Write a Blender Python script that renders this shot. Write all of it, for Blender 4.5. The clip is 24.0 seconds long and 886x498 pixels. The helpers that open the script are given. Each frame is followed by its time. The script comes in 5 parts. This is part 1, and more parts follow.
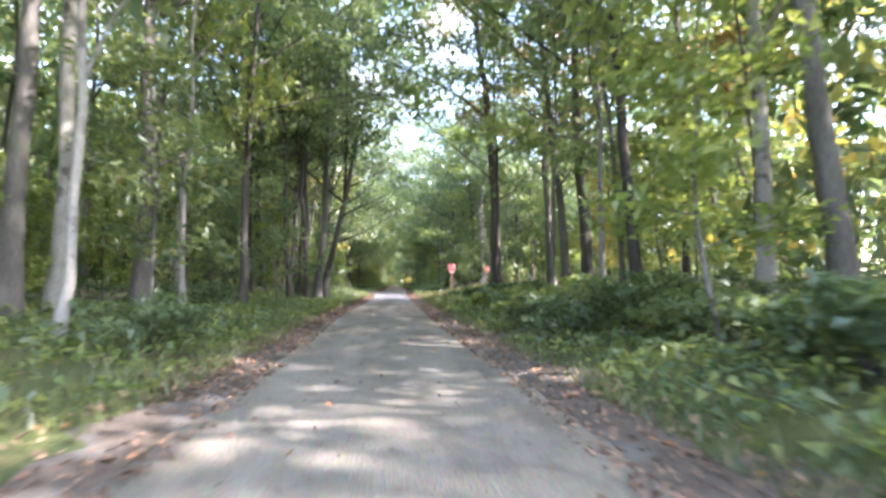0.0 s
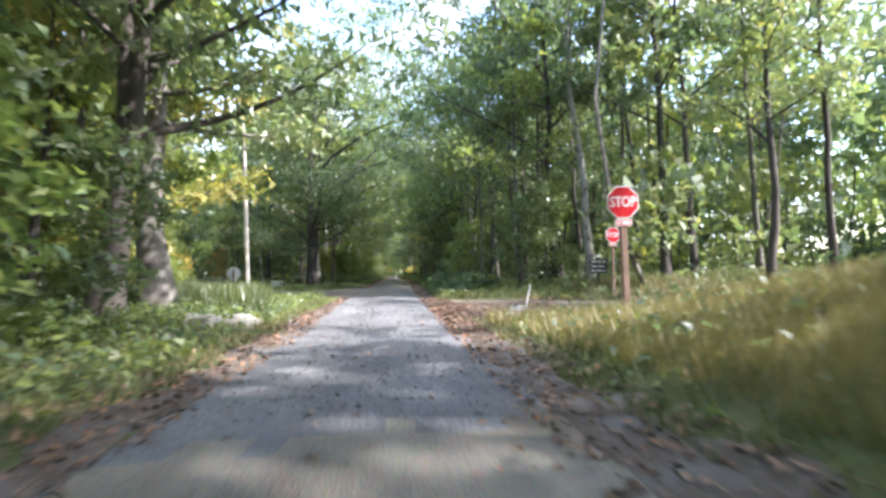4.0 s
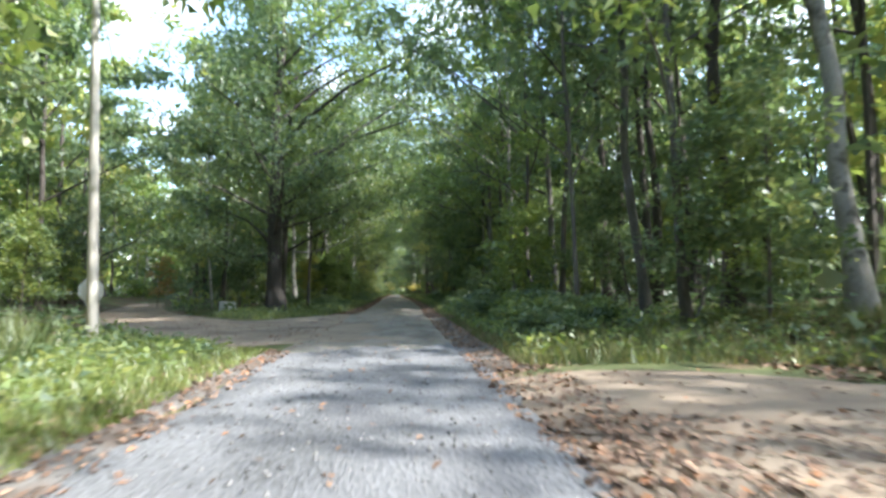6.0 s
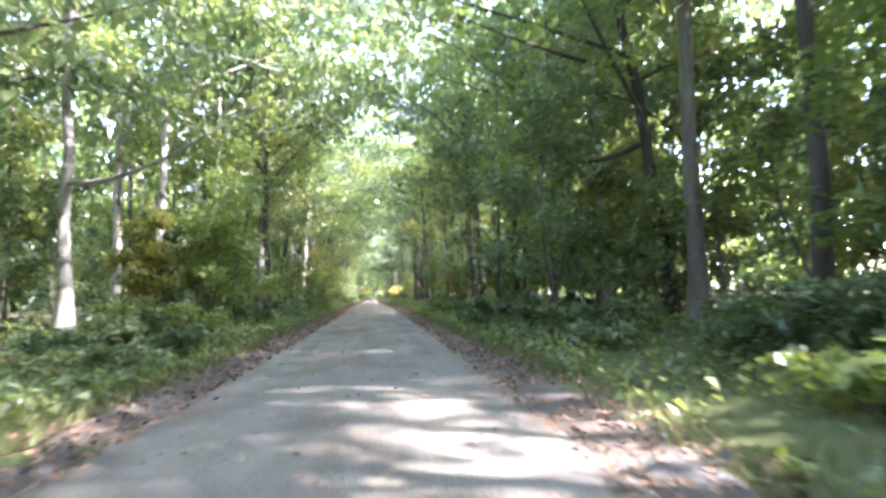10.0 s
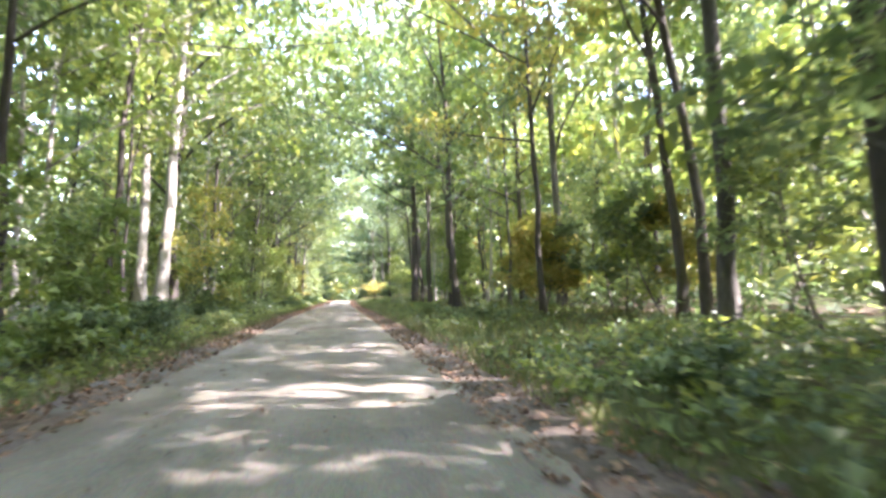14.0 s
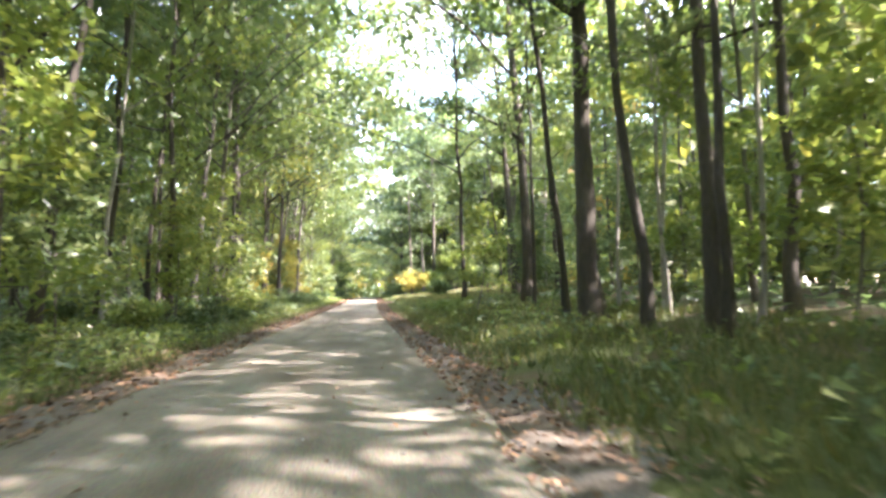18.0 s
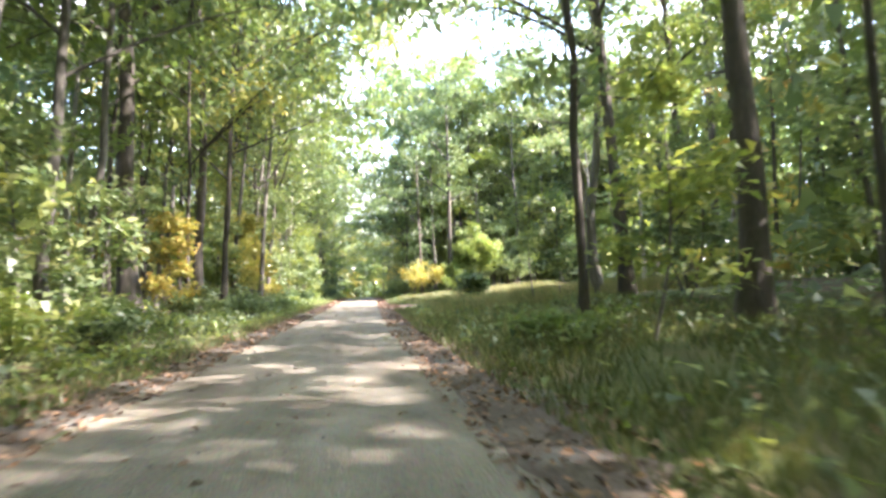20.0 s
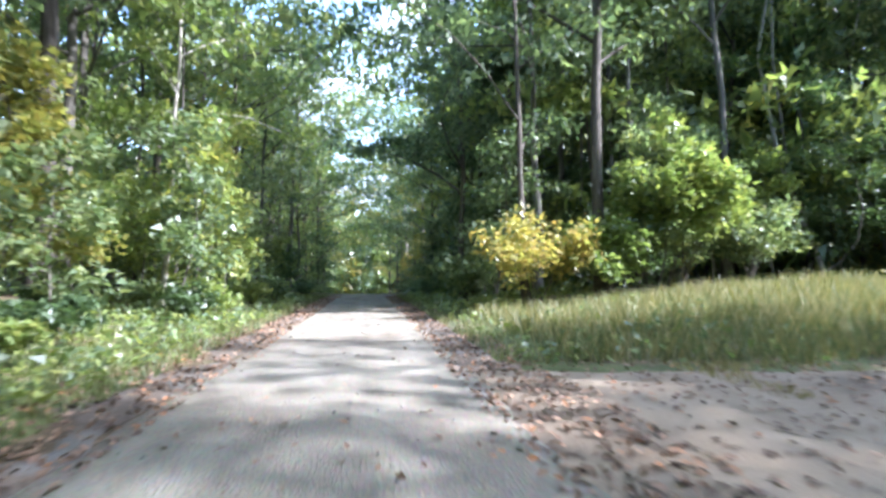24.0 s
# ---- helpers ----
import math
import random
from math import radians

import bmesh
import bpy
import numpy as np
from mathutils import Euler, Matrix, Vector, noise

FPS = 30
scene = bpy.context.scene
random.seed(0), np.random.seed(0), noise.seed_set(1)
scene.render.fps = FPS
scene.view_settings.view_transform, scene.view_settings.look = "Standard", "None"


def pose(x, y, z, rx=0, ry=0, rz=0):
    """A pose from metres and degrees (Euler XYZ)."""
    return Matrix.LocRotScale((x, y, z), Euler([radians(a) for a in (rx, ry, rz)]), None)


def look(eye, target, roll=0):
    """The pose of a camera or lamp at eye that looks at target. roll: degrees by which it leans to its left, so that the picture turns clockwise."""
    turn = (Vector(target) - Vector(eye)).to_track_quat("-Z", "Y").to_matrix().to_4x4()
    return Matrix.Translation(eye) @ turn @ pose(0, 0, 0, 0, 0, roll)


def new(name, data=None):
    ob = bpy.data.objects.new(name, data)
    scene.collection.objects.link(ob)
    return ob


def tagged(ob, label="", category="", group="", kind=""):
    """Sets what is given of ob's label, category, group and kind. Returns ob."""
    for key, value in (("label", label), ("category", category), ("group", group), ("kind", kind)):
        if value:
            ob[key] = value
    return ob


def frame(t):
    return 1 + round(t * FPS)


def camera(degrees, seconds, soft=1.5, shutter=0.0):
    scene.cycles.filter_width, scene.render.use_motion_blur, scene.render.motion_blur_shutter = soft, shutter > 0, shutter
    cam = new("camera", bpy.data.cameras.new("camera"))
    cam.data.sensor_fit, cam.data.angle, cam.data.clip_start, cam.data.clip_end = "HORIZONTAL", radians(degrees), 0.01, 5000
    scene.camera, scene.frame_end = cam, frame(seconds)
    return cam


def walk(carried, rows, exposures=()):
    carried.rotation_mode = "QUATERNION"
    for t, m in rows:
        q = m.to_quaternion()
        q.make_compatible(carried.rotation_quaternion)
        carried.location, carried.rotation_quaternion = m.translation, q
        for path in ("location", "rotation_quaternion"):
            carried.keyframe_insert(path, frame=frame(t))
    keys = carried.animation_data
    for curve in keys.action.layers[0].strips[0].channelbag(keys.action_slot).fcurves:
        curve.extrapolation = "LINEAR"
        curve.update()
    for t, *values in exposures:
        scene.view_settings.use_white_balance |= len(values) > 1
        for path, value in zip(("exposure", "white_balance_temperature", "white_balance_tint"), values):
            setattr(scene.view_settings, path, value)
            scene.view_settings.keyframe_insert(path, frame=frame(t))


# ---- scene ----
cam = camera(78.0, 24.0, soft=2.8, shutter=0.35)
PATH = [
    (0, pose(0.554, -3.245, 1.490, 93.56, -0.19, -4.64)),
    (0.5, pose(0.605, 1.666, 1.489, 93.24, -0.27, -4.34)),
    (1, pose(0.666, 6.496, 1.487, 93.11, -0.26, -4.46)),
    (1.5, pose(0.610, 11.200, 1.480, 92.88, -0.07, -4.51)),
    (2, pose(0.568, 15.608, 1.474, 93.50, -0.11, -4.36)),
    (2.5, pose(0.368, 20.258, 1.447, 92.29, -0.06, -4.90)),
    (4.5, pose(0.323, 41.702, 1.440, 92.82, 0.88, -4.69)),
    (5, pose(0.285, 46.338, 1.429, 93.19, 0.77, -4.45)),
    (5.5, pose(0.232, 50.920, 1.414, 92.81, 0.67, -5.13)),
    (6, pose(0.178, 55.377, 1.475, 94.37, 0.43, -4.68)),
    (6.5, pose(0.122, 59.780, 1.492, 93.82, 0.45, -4.88)),
    (7, pose(0.078, 64.020, 1.489, 93.91, 0.45, -5.78)),
    (7.5, pose(0.052, 68.331, 1.493, 94.29, 0.70, -6.04)),
    (8, pose(0.045, 72.830, 1.520, 94.23, 1.04, -6.36)),
    (8.5, pose(0.065, 77.396, 1.501, 93.97, 1.64, -7.15)),
    (9, pose(0.094, 81.917, 1.488, 93.93, 1.74, -6.93)),
    (9.5, pose(0.121, 86.507, 1.485, 94.15, 1.36, -7.11)),
    (10, pose(0.150, 91.315, 1.494, 94.72, 1.08, -7.04)),
    (10.5, pose(0.180, 96.108, 1.494, 94.35, 0.66, -7.05)),
    (12.5, pose(0.388, 115.292, 1.487, 95.00, 0.27, -9.27)),
    (13, pose(0.464, 120.097, 1.498, 94.47, 0.17, -10.04)),
    (13.5, pose(0.551, 124.799, 1.484, 94.96, 0.66, -9.52)),
    (14, pose(0.644, 129.387, 1.472, 94.53, 0.85, -9.74)),
    (14.5, pose(0.731, 133.996, 1.460, 94.24, 0.89, -10.10)),
    (15, pose(0.793, 138.691, 1.459, 94.94, 1.02, -9.44)),
    (15.5, pose(0.822, 143.390, 1.475, 94.44, 1.02, -9.11)),
    (16, pose(0.815, 147.989, 1.481, 94.50, 0.99, -8.73)),
    (16.5, pose(0.769, 152.534, 1.508, 93.99, 1.04, -8.29)),
    (17, pose(0.686, 156.982, 1.496, 94.09, 1.13, -7.73)),
    (17.5, pose(0.588, 161.289, 1.493, 94.13, 1.00, -7.10)),
    (18, pose(0.491, 165.598, 1.492, 94.06, 0.89, -7.31)),
    (18.5, pose(0.411, 169.694, 1.476, 94.09, 1.06, -7.53)),
    (20.5, pose(0.123, 186.773, 1.480, 93.56, 1.31, -7.81)),
    (21, pose(0.053, 191.173, 1.482, 93.36, 1.21, -7.60)),
    (21.5, pose(-0.018, 195.583, 1.480, 93.67, 0.98, -7.37)),
    (22, pose(-0.091, 200.003, 1.480, 93.60, 0.64, -7.48)),
    (22.5, pose(-0.164, 204.329, 1.479, 93.41, 0.37, -7.61)),
    (23, pose(-0.239, 208.635, 1.474, 93.17, 0.19, -7.61)),
    (23.5, pose(-0.319, 212.962, 1.468, 93.07, 0.12, -7.49)),
    (24, pose(-0.399, 217.371, 1.493, 92.97, 0.03, -7.97)),
]
walk(cam, PATH, exposures=((0.0, 3.28, 6100, 24), (1.0, 3.48, 6000, 25), (2.0, 3.60, 5900, 26), (4.5, 2.50, 6000, 19), (5.0, 2.42, 6000, 19), (6.0, 2.52, 5950, 11), (7.0, 3.22, 5750, 14), (8.0, 3.88, 5350, 20), (9.0, 4.18, 6400, 27), (10.0, 4.22, 5850, 28), (13.0, 4.42, 5950, 32), (14.0, 4.30, 6100, 29), (15.0, 4.05, 6200, 23), (16.0, 4.02, 6050, 19), (17.0, 4.02, 5750, 19), (18.0, 4.02, 6500, 23), (21.0, 3.65, 6400, 20), (22.0, 3.54, 6150, 23), (23.0, 3.35, 5600, 30), (24.0, 2.95, 5400, 18)))

# ---- world, sun and exposure ----
SUN_AZ, SUN_EL = 112.0, 42.0   # degrees clockwise from the road's heading, and above the horizon
world = bpy.data.worlds.new("sky")
scene.world = world
world.use_nodes = True
wn, wl = world.node_tree.nodes, world.node_tree.links
wn.clear()
sky = wn.new("ShaderNodeTexSky")
sky.sky_type, sky.sun_disc = "NISHITA", False
sky.sun_elevation, sky.sun_rotation = radians(SUN_EL), radians(SUN_AZ)
sky.air_density, sky.dust_density = 1.2, 1.5
cloud_at = wn.new("ShaderNodeTexCoord")
cloud_map = wn.new("ShaderNodeMapping")
cloud_map.inputs["Scale"].default_value = (1.6, 1.6, 4.0)
cloud = wn.new("ShaderNodeTexNoise")
cloud.inputs["Scale"].default_value, cloud.inputs["Detail"].default_value = 2.2, 6.0
cloud_ramp = wn.new("ShaderNodeValToRGB")
cloud_ramp.color_ramp.elements[0].position, cloud_ramp.color_ramp.elements[1].position = 0.49, 0.66
cloud_mix = wn.new("ShaderNodeMix")
cloud_mix.data_type = "RGBA"
cloud_mix.inputs["B"].default_value = (3.0, 3.2, 3.5, 1)
bg = wn.new("ShaderNodeBackground")
bg.inputs["Strength"].default_value = 0.145
wout = wn.new("ShaderNodeOutputWorld")
wl.new(cloud_at.outputs["Generated"], cloud_map.inputs["Vector"])
wl.new(cloud_map.outputs["Vector"], cloud.inputs["Vector"])
wl.new(cloud.outputs["Fac"], cloud_ramp.inputs["Fac"])
wl.new(cloud_ramp.outputs["Color"], cloud_mix.inputs["Factor"])
wl.new(sky.outputs["Color"], cloud_mix.inputs["A"])
wl.new(cloud_mix.outputs["Result"], bg.inputs["Color"])
wl.new(bg.outputs["Background"], wout.inputs["Surface"])

sun_data = bpy.data.lights.new("sun", "SUN")
sun_data.energy, sun_data.angle, sun_data.color = 2.5, radians(0.9), (1.0, 0.94, 0.84)
sun = new("sun", sun_data)
az, el = radians(SUN_AZ), radians(SUN_EL)
sun.matrix_world = look((0, 0, 60), (-math.sin(az) * math.cos(el) * 10, -math.cos(az) * math.cos(el) * 10, 60 - math.sin(el) * 10))


# ---- materials ----
def material(name):
    m = bpy.data.materials.new(name)
    m.use_nodes = True
    m.node_tree.nodes.clear()
    return m, m.node_tree.nodes, m.node_tree.links


def ramp_node(nodes, stops):
    r = nodes.new("ShaderNodeValToRGB")
    els = r.color_ramp.elements
    while len(els) < len(stops):
        els.new(0.5)
    for e, (p, c) in zip(els, stops):
        e.position, e.color = p, (*c, 1)
    return r


def noise_node(nodes, links, scale, detail=4.0, coord=None, stretch=None):
    n = nodes.new("ShaderNodeTexNoise")
    n.inputs["Scale"].default_value, n.inputs["Detail"].default_value = scale, detail
    if coord is not None:
        if stretch:
            mp = nodes.new("ShaderNodeMapping")
            mp.inputs["Scale"].default_value = stretch
            links.new(coord, mp.inputs["Vector"])
            coord = mp.outputs["Vector"]
        links.new(coord, n.inputs["Vector"])
    return n


def mix_color(nodes, links, fac, a, b, mode="MIX"):
    m = nodes.new("ShaderNodeMix")
    m.data_type, m.blend_type = "RGBA", mode
    for key, v in (("Factor", fac), ("A", a), ("B", b)):
        if isinstance(v, (int, float)):
            m.inputs[key].default_value = v
        elif isinstance(v, tuple):
            m.inputs[key].default_value = (*v, 1)
        else:
            links.new(v, m.inputs[key])
    return m.outputs["Result"]


def leaf_material(name, stops, translucent=0.5):
    """Leaves: colour varies from leaf to leaf and from plant to plant; light passes through them."""
    m, n, l = material(name)
    geo, info = n.new("ShaderNodeNewGeometry"), n.new("ShaderNodeObjectInfo")
    mean = n.new("ShaderNodeMath")
    mean.operation = "MULTIPLY_ADD"
    mean.inputs[1].default_value = 0.62
    half = n.new("ShaderNodeMath")
    half.operation = "MULTIPLY"
    half.inputs[1].default_value = 0.38
    l.new(info.outputs["Random"], half.inputs[0])
    l.new(geo.outputs["Random Per Island"], mean.inputs[0])
    l.new(half.outputs["Value"], mean.inputs[2])
    r = ramp_node(n, stops)
    l.new(mean.outputs["Value"], r.inputs["Fac"])
    d, t, g = n.new("ShaderNodeBsdfDiffuse"), n.new("ShaderNodeBsdfTranslucent"), n.new("ShaderNodeBsdfGlossy")
    bright = mix_color(n, l, 1.0, r.outputs["Color"], (1.3, 1.35, 0.9), "MULTIPLY")
    l.new(r.outputs["Color"], d.inputs["Color"])
    l.new(bright, t.inputs["Color"])
    g.inputs["Roughness"].default_value = 0.45
    g.inputs["Color"].default_value = (0.8, 0.85, 0.85, 1)
    a, b, out = n.new("ShaderNodeMixShader"), n.new("ShaderNodeMixShader"), n.new("ShaderNodeOutputMaterial")
    a.inputs["Fac"].default_value, b.inputs["Fac"].default_value = translucent, 0.06
    l.new(d.outputs["BSDF"], a.inputs[1])
    l.new(t.outputs["BSDF"], a.inputs[2])
    l.new(a.outputs["Shader"], b.inputs[1])
    l.new(g.outputs["BSDF"], b.inputs[2])
    l.new(b.outputs["Shader"], out.inputs["Surface"])
    return m


def solid_material(name, stops, scale, rough=0.85, bump=0.3, stretch=None, metallic=0.0, fine=None, stain=None, per_object=0.0):
    """A rough surface: two scales of noise in colour, and bump."""
    m, n, l = material(name)
    co = n.new("ShaderNodeTexCoord").outputs["Object"]
    big = noise_node(n, l, scale, 5, co, stretch)
    small = noise_node(n, l, fine or scale * 9, 6, co, stretch)
    r = ramp_node(n, stops)
    add = n.new("ShaderNodeMath")
    add.operation = "MULTIPLY_ADD"
    add.inputs[1].default_value = 0.55
    half = n.new("ShaderNodeMath")
    half.operation = "MULTIPLY"
    half.inputs[1].default_value = 0.45
    l.new(small.outputs["Fac"], half.inputs[0])
    l.new(big.outputs["Fac"], add.inputs[0])
    l.new(half.outputs["Value"], add.inputs[2])
    l.new(add.outputs["Value"], r.inputs["Fac"])
    color = r.outputs["Color"]
    if stain:
        s = noise_node(n, l, stain[0], 3, co)
        sr = ramp_node(n, ((stain[2], (0, 0, 0)), (stain[3], (1, 1, 1))))
        l.new(s.outputs["Fac"], sr.inputs["Fac"])
        color = mix_color(n, l, sr.outputs["Color"], color, stain[1])
    if per_object:
        info = n.new("ShaderNodeObjectInfo")
        hsv = n.new("ShaderNodeHueSaturation")
        rng = n.new("ShaderNodeMapRange")
        rng.inputs["To Min"].default_value, rng.inputs["To Max"].default_value = 1 - per_object, 1 + per_object
        l.new(info.outputs["Random"], rng.inputs["Value"])
        l.new(rng.outputs["Result"], hsv.inputs["Value"])
        l.new(color, hsv.inputs["Color"])
        color = hsv.outputs["Color"]
    p, out = n.new("ShaderNodeBsdfPrincipled"), n.new("ShaderNodeOutputMaterial")
    l.new(color, p.inputs["Base Color"])
    p.inputs["Roughness"].default_value, p.inputs["Metallic"].default_value = rough, metallic
    bp = n.new("ShaderNodeBump")
    bp.inputs["Strength"].default_value, bp.inputs["Distance"].default_value = bump, 0.03
    l.new(small.outputs["Fac"], bp.inputs["Height"])
    l.new(bp.outputs["Normal"], p.inputs["Normal"])
    l.new(p.outputs["BSDF"], out.inputs["Surface"])
    return m


def road_material(name, stops, dirt):
    """Packed gravel: stones of two sizes, long streaks along the road, damp brown dirt in patches."""
    m, n, l = material(name)
    co = n.new("ShaderNodeTexCoord").outputs["Object"]
    mid, fine = noise_node(n, l, 1.3, 8, co, (1, 0.45, 1)), noise_node(n, l, 34, 4, co)
    streak = noise_node(n, l, 1.0, 4, co, (2.2, 0.05, 1))
    grit = n.new("ShaderNodeTexVoronoi")
    grit.inputs["Scale"].default_value = 42
    l.new(co, grit.inputs["Vector"])
    total = None
    for out, w in ((mid.outputs["Fac"], 0.5), (fine.outputs["Fac"], 0.25), (streak.outputs["Fac"], 0.25)):
        k = n.new("ShaderNodeMath")
        k.operation = "MULTIPLY_ADD"
        k.inputs[1].default_value, k.inputs[2].default_value = w, 0.0
        l.new(out, k.inputs[0])
        if total:
            l.new(total, k.inputs[2])
        total = k.outputs["Value"]
    r = ramp_node(n, stops)
    l.new(total, r.inputs["Fac"])
    patch = noise_node(n, l, 0.55, 5, co, (1, 0.5, 1))
    pr = ramp_node(n, ((0.5, (0, 0, 0)), (0.7, (0.75, 0.75, 0.75))))
    l.new(patch.outputs["Fac"], pr.inputs["Fac"])
    color = mix_color(n, l, pr.outputs["Color"], r.outputs["Color"], dirt)
    tone = mix_color(n, l, 0.28, color, grit.outputs["Color"], "SOFT_LIGHT")
    hsv = n.new("ShaderNodeHueSaturation")
    hsv.inputs["Saturation"].default_value = 0.9
    l.new(tone, hsv.inputs["Color"])
    p, out = n.new("ShaderNodeBsdfPrincipled"), n.new("ShaderNodeOutputMaterial")
    l.new(hsv.outputs["Color"], p.inputs["Base Color"])
    p.inputs["Roughness"].default_value = 0.95
    bp = n.new("ShaderNodeBump")
    bp.inputs["Strength"].default_value, bp.inputs["Distance"].default_value = 0.7, 0.02
    l.new(grit.outputs["Distance"], bp.inputs["Height"])
    l.new(bp.outputs["Normal"], p.inputs["Normal"])
    l.new(p.outputs["BSDF"], out.inputs["Surface"])
    return m


def island_material(name, stops, rough=0.8):
    """Small loose pieces, each with a colour of its own."""
    m, n, l = material(name)
    geo = n.new("ShaderNodeNewGeometry")
    r = ramp_node(n, stops)
    l.new(geo.outputs["Random Per Island"], r.inputs["Fac"])
    p, out = n.new("ShaderNodeBsdfPrincipled"), n.new("ShaderNodeOutputMaterial")
    p.inputs["Roughness"].default_value = rough
    l.new(r.outputs["Color"], p.inputs["Base Color"])
    l.new(p.outputs["BSDF"], out.inputs["Surface"])
    return m


LEAF = {
    "green": leaf_material("leaf_green", ((0.0, (0.087, 0.138, 0.078)), (0.45, (0.15, 0.208, 0.105)), (0.85, (0.245, 0.286, 0.122)), (1.0, (0.379, 0.352, 0.148)))),
    "dark": leaf_material("leaf_dark_green", ((0.0, (0.057, 0.100, 0.047)), (0.6, (0.097, 0.150, 0.062)), (1.0, (0.158, 0.200, 0.076)))),
    "lime": leaf_material("leaf_yellow_green", ((0.0, (0.133, 0.204, 0.066)), (0.5, (0.209, 0.272, 0.081)), (0.85, (0.306, 0.33, 0.094)), (1.0, (0.432, 0.372, 0.108)))),
    "yellow": leaf_material("leaf_yellow", ((0.0, (0.19, 0.24, 0.07)), (0.35, (0.3, 0.3, 0.085)), (0.75, (0.43, 0.345, 0.1)), (1.0, (0.48, 0.28, 0.09)))),
    "rust": leaf_material("leaf_rust", ((0.0, (0.2, 0.21, 0.07)), (0.4, (0.36, 0.23, 0.08)), (0.75, (0.44, 0.23, 0.1)), (1.0, (0.48, 0.2, 0.12)))),
}
BARK = {
    "grey": solid_material("bark_grey", ((0.25, (0.05, 0.045, 0.04)), (0.5, (0.13, 0.12, 0.105)), (0.75, (0.24, 0.23, 0.205))), 2.2, 0.9, 0.8, (1, 1, 0.22), stain=(0.8, (0.11, 0.13, 0.08), 0.55, 0.7), per_object=0.25),
    "dark": solid_material("bark_dark", ((0.25, (0.03, 0.027, 0.024)), (0.55, (0.085, 0.074, 0.063)), (0.8, (0.165, 0.145, 0.123))), 2.6, 0.92, 0.9, (1, 1, 0.2), stain=(0.7, (0.09, 0.11, 0.07), 0.6, 0.75), per_object=0.25),
    "pale": solid_material("bark_pale", ((0.2, (0.18, 0.165, 0.14)), (0.5, (0.36, 0.34, 0.3)), (0.8, (0.52, 0.5, 0.46))), 2.0, 0.85, 0.4, (1, 1, 0.5), stain=(1.4, (0.14, 0.13, 0.11), 0.55, 0.62), per_object=0.2),
}
GRAVEL = road_material("packed_gravel", ((0.3, (0.115, 0.099, 0.074)), (0.45, (0.21, 0.187, 0.145)), (0.6, (0.28, 0.252, 0.2)), (0.75, (0.38, 0.35, 0.29))), (0.13, 0.101, 0.068))
CRUSHED = solid_material("crushed_blue_grey_stone", ((0.3, (0.08, 0.082, 0.084)), (0.5, (0.155, 0.158, 0.161)), (0.72, (0.26, 0.264, 0.268))), 0.8, 0.95, 0.9, (1, 0.4, 1), fine=22, stain=(0.3, (0.15, 0.15, 0.152), 0.5, 0.7))
SAND = solid_material("sandy_gravel", ((0.3, (0.165, 0.123, 0.082)), (0.5, (0.26, 0.202, 0.142)), (0.72, (0.35, 0.287, 0.212))), 0.8, 0.95, 0.6, None, fine=30, stain=(0.35, (0.15, 0.115, 0.082), 0.52, 0.68))
FLOOR = solid_material("forest_floor", ((0.3, (0.035, 0.028, 0.018)), (0.48, (0.085, 0.062, 0.035)), (0.6, (0.13, 0.092, 0.05)), (0.75, (0.17, 0.12, 0.07))), 0.9, 0.95, 0.9, None, fine=14, stain=(0.22, (0.06, 0.085, 0.025), 0.46, 0.6))
VERGE = solid_material("grassy_verge", ((0.3, (0.05, 0.055, 0.02)), (0.5, (0.085, 0.105, 0.032)), (0.72, (0.15, 0.15, 0.055))), 1.1, 0.95, 0.9, None, fine=18, stain=(0.5, (0.13, 0.095, 0.05), 0.54, 0.68))
BED = solid_material("matted_leaves", ((0.3, (0.06, 0.047, 0.036)), (0.5, (0.12, 0.095, 0.074)), (0.72, (0.2, 0.16, 0.13))), 1.6, 0.95, 1.0, None, fine=17, stain=(0.9, (0.16, 0.15, 0.135), 0.5, 0.62))
LITTER = island_material("fallen_leaf", ((0.0, (0.085, 0.055, 0.038)), (0.35, (0.17, 0.108, 0.074)), (0.65, (0.26, 0.165, 0.105)), (0.88, (0.34, 0.225, 0.15)), (1.0, (0.38, 0.17, 0.07))))
GRASS = leaf_material("grass_blade", ((0.0, (0.055, 0.092, 0.03)), (0.5, (0.112, 0.152, 0.048)), (0.8, (0.21, 0.215, 0.08)), (1.0, (0.34, 0.28, 0.14))), 0.3)
STRAW = leaf_material("dry_grass_blade", ((0.0, (0.12, 0.15, 0.04)), (0.4, (0.25, 0.22, 0.08)), (1.0, (0.42, 0.34, 0.17))), 0.3)
PEBBLE = island_material("pebble", ((0.0, (0.08, 0.08, 0.08)), (0.5, (0.17, 0.168, 0.165)), (1.0, (0.3, 0.295, 0.285))), 0.9)


# ---- mesh helpers ----
def np_mesh(name, verts, faces, mat, smooth=False):
    """A mesh from arrays of corners and of triangles or quads."""
    verts, faces = np.asarray(verts, np.float32), np.asarray(faces, np.int32)
    me = bpy.data.meshes.new(name)
    k = faces.shape[1]
    me.vertices.add(len(verts))
    me.vertices.foreach_set("co", verts.ravel())
    me.loops.add(faces.size)
    me.loops.foreach_set("vertex_index", faces.ravel())
    me.polygons.add(len(faces))
    me.polygons.foreach_set("loop_start", np.arange(0, faces.size, k, dtype=np.int32))
    me.polygons.foreach_set("loop_total", np.full(len(faces), k, np.int32))
    me.polygons.foreach_set("use_smooth", np.full(len(faces), smooth, bool))
    me.materials.append(mat)
    me.update(calc_edges=True)
    return me


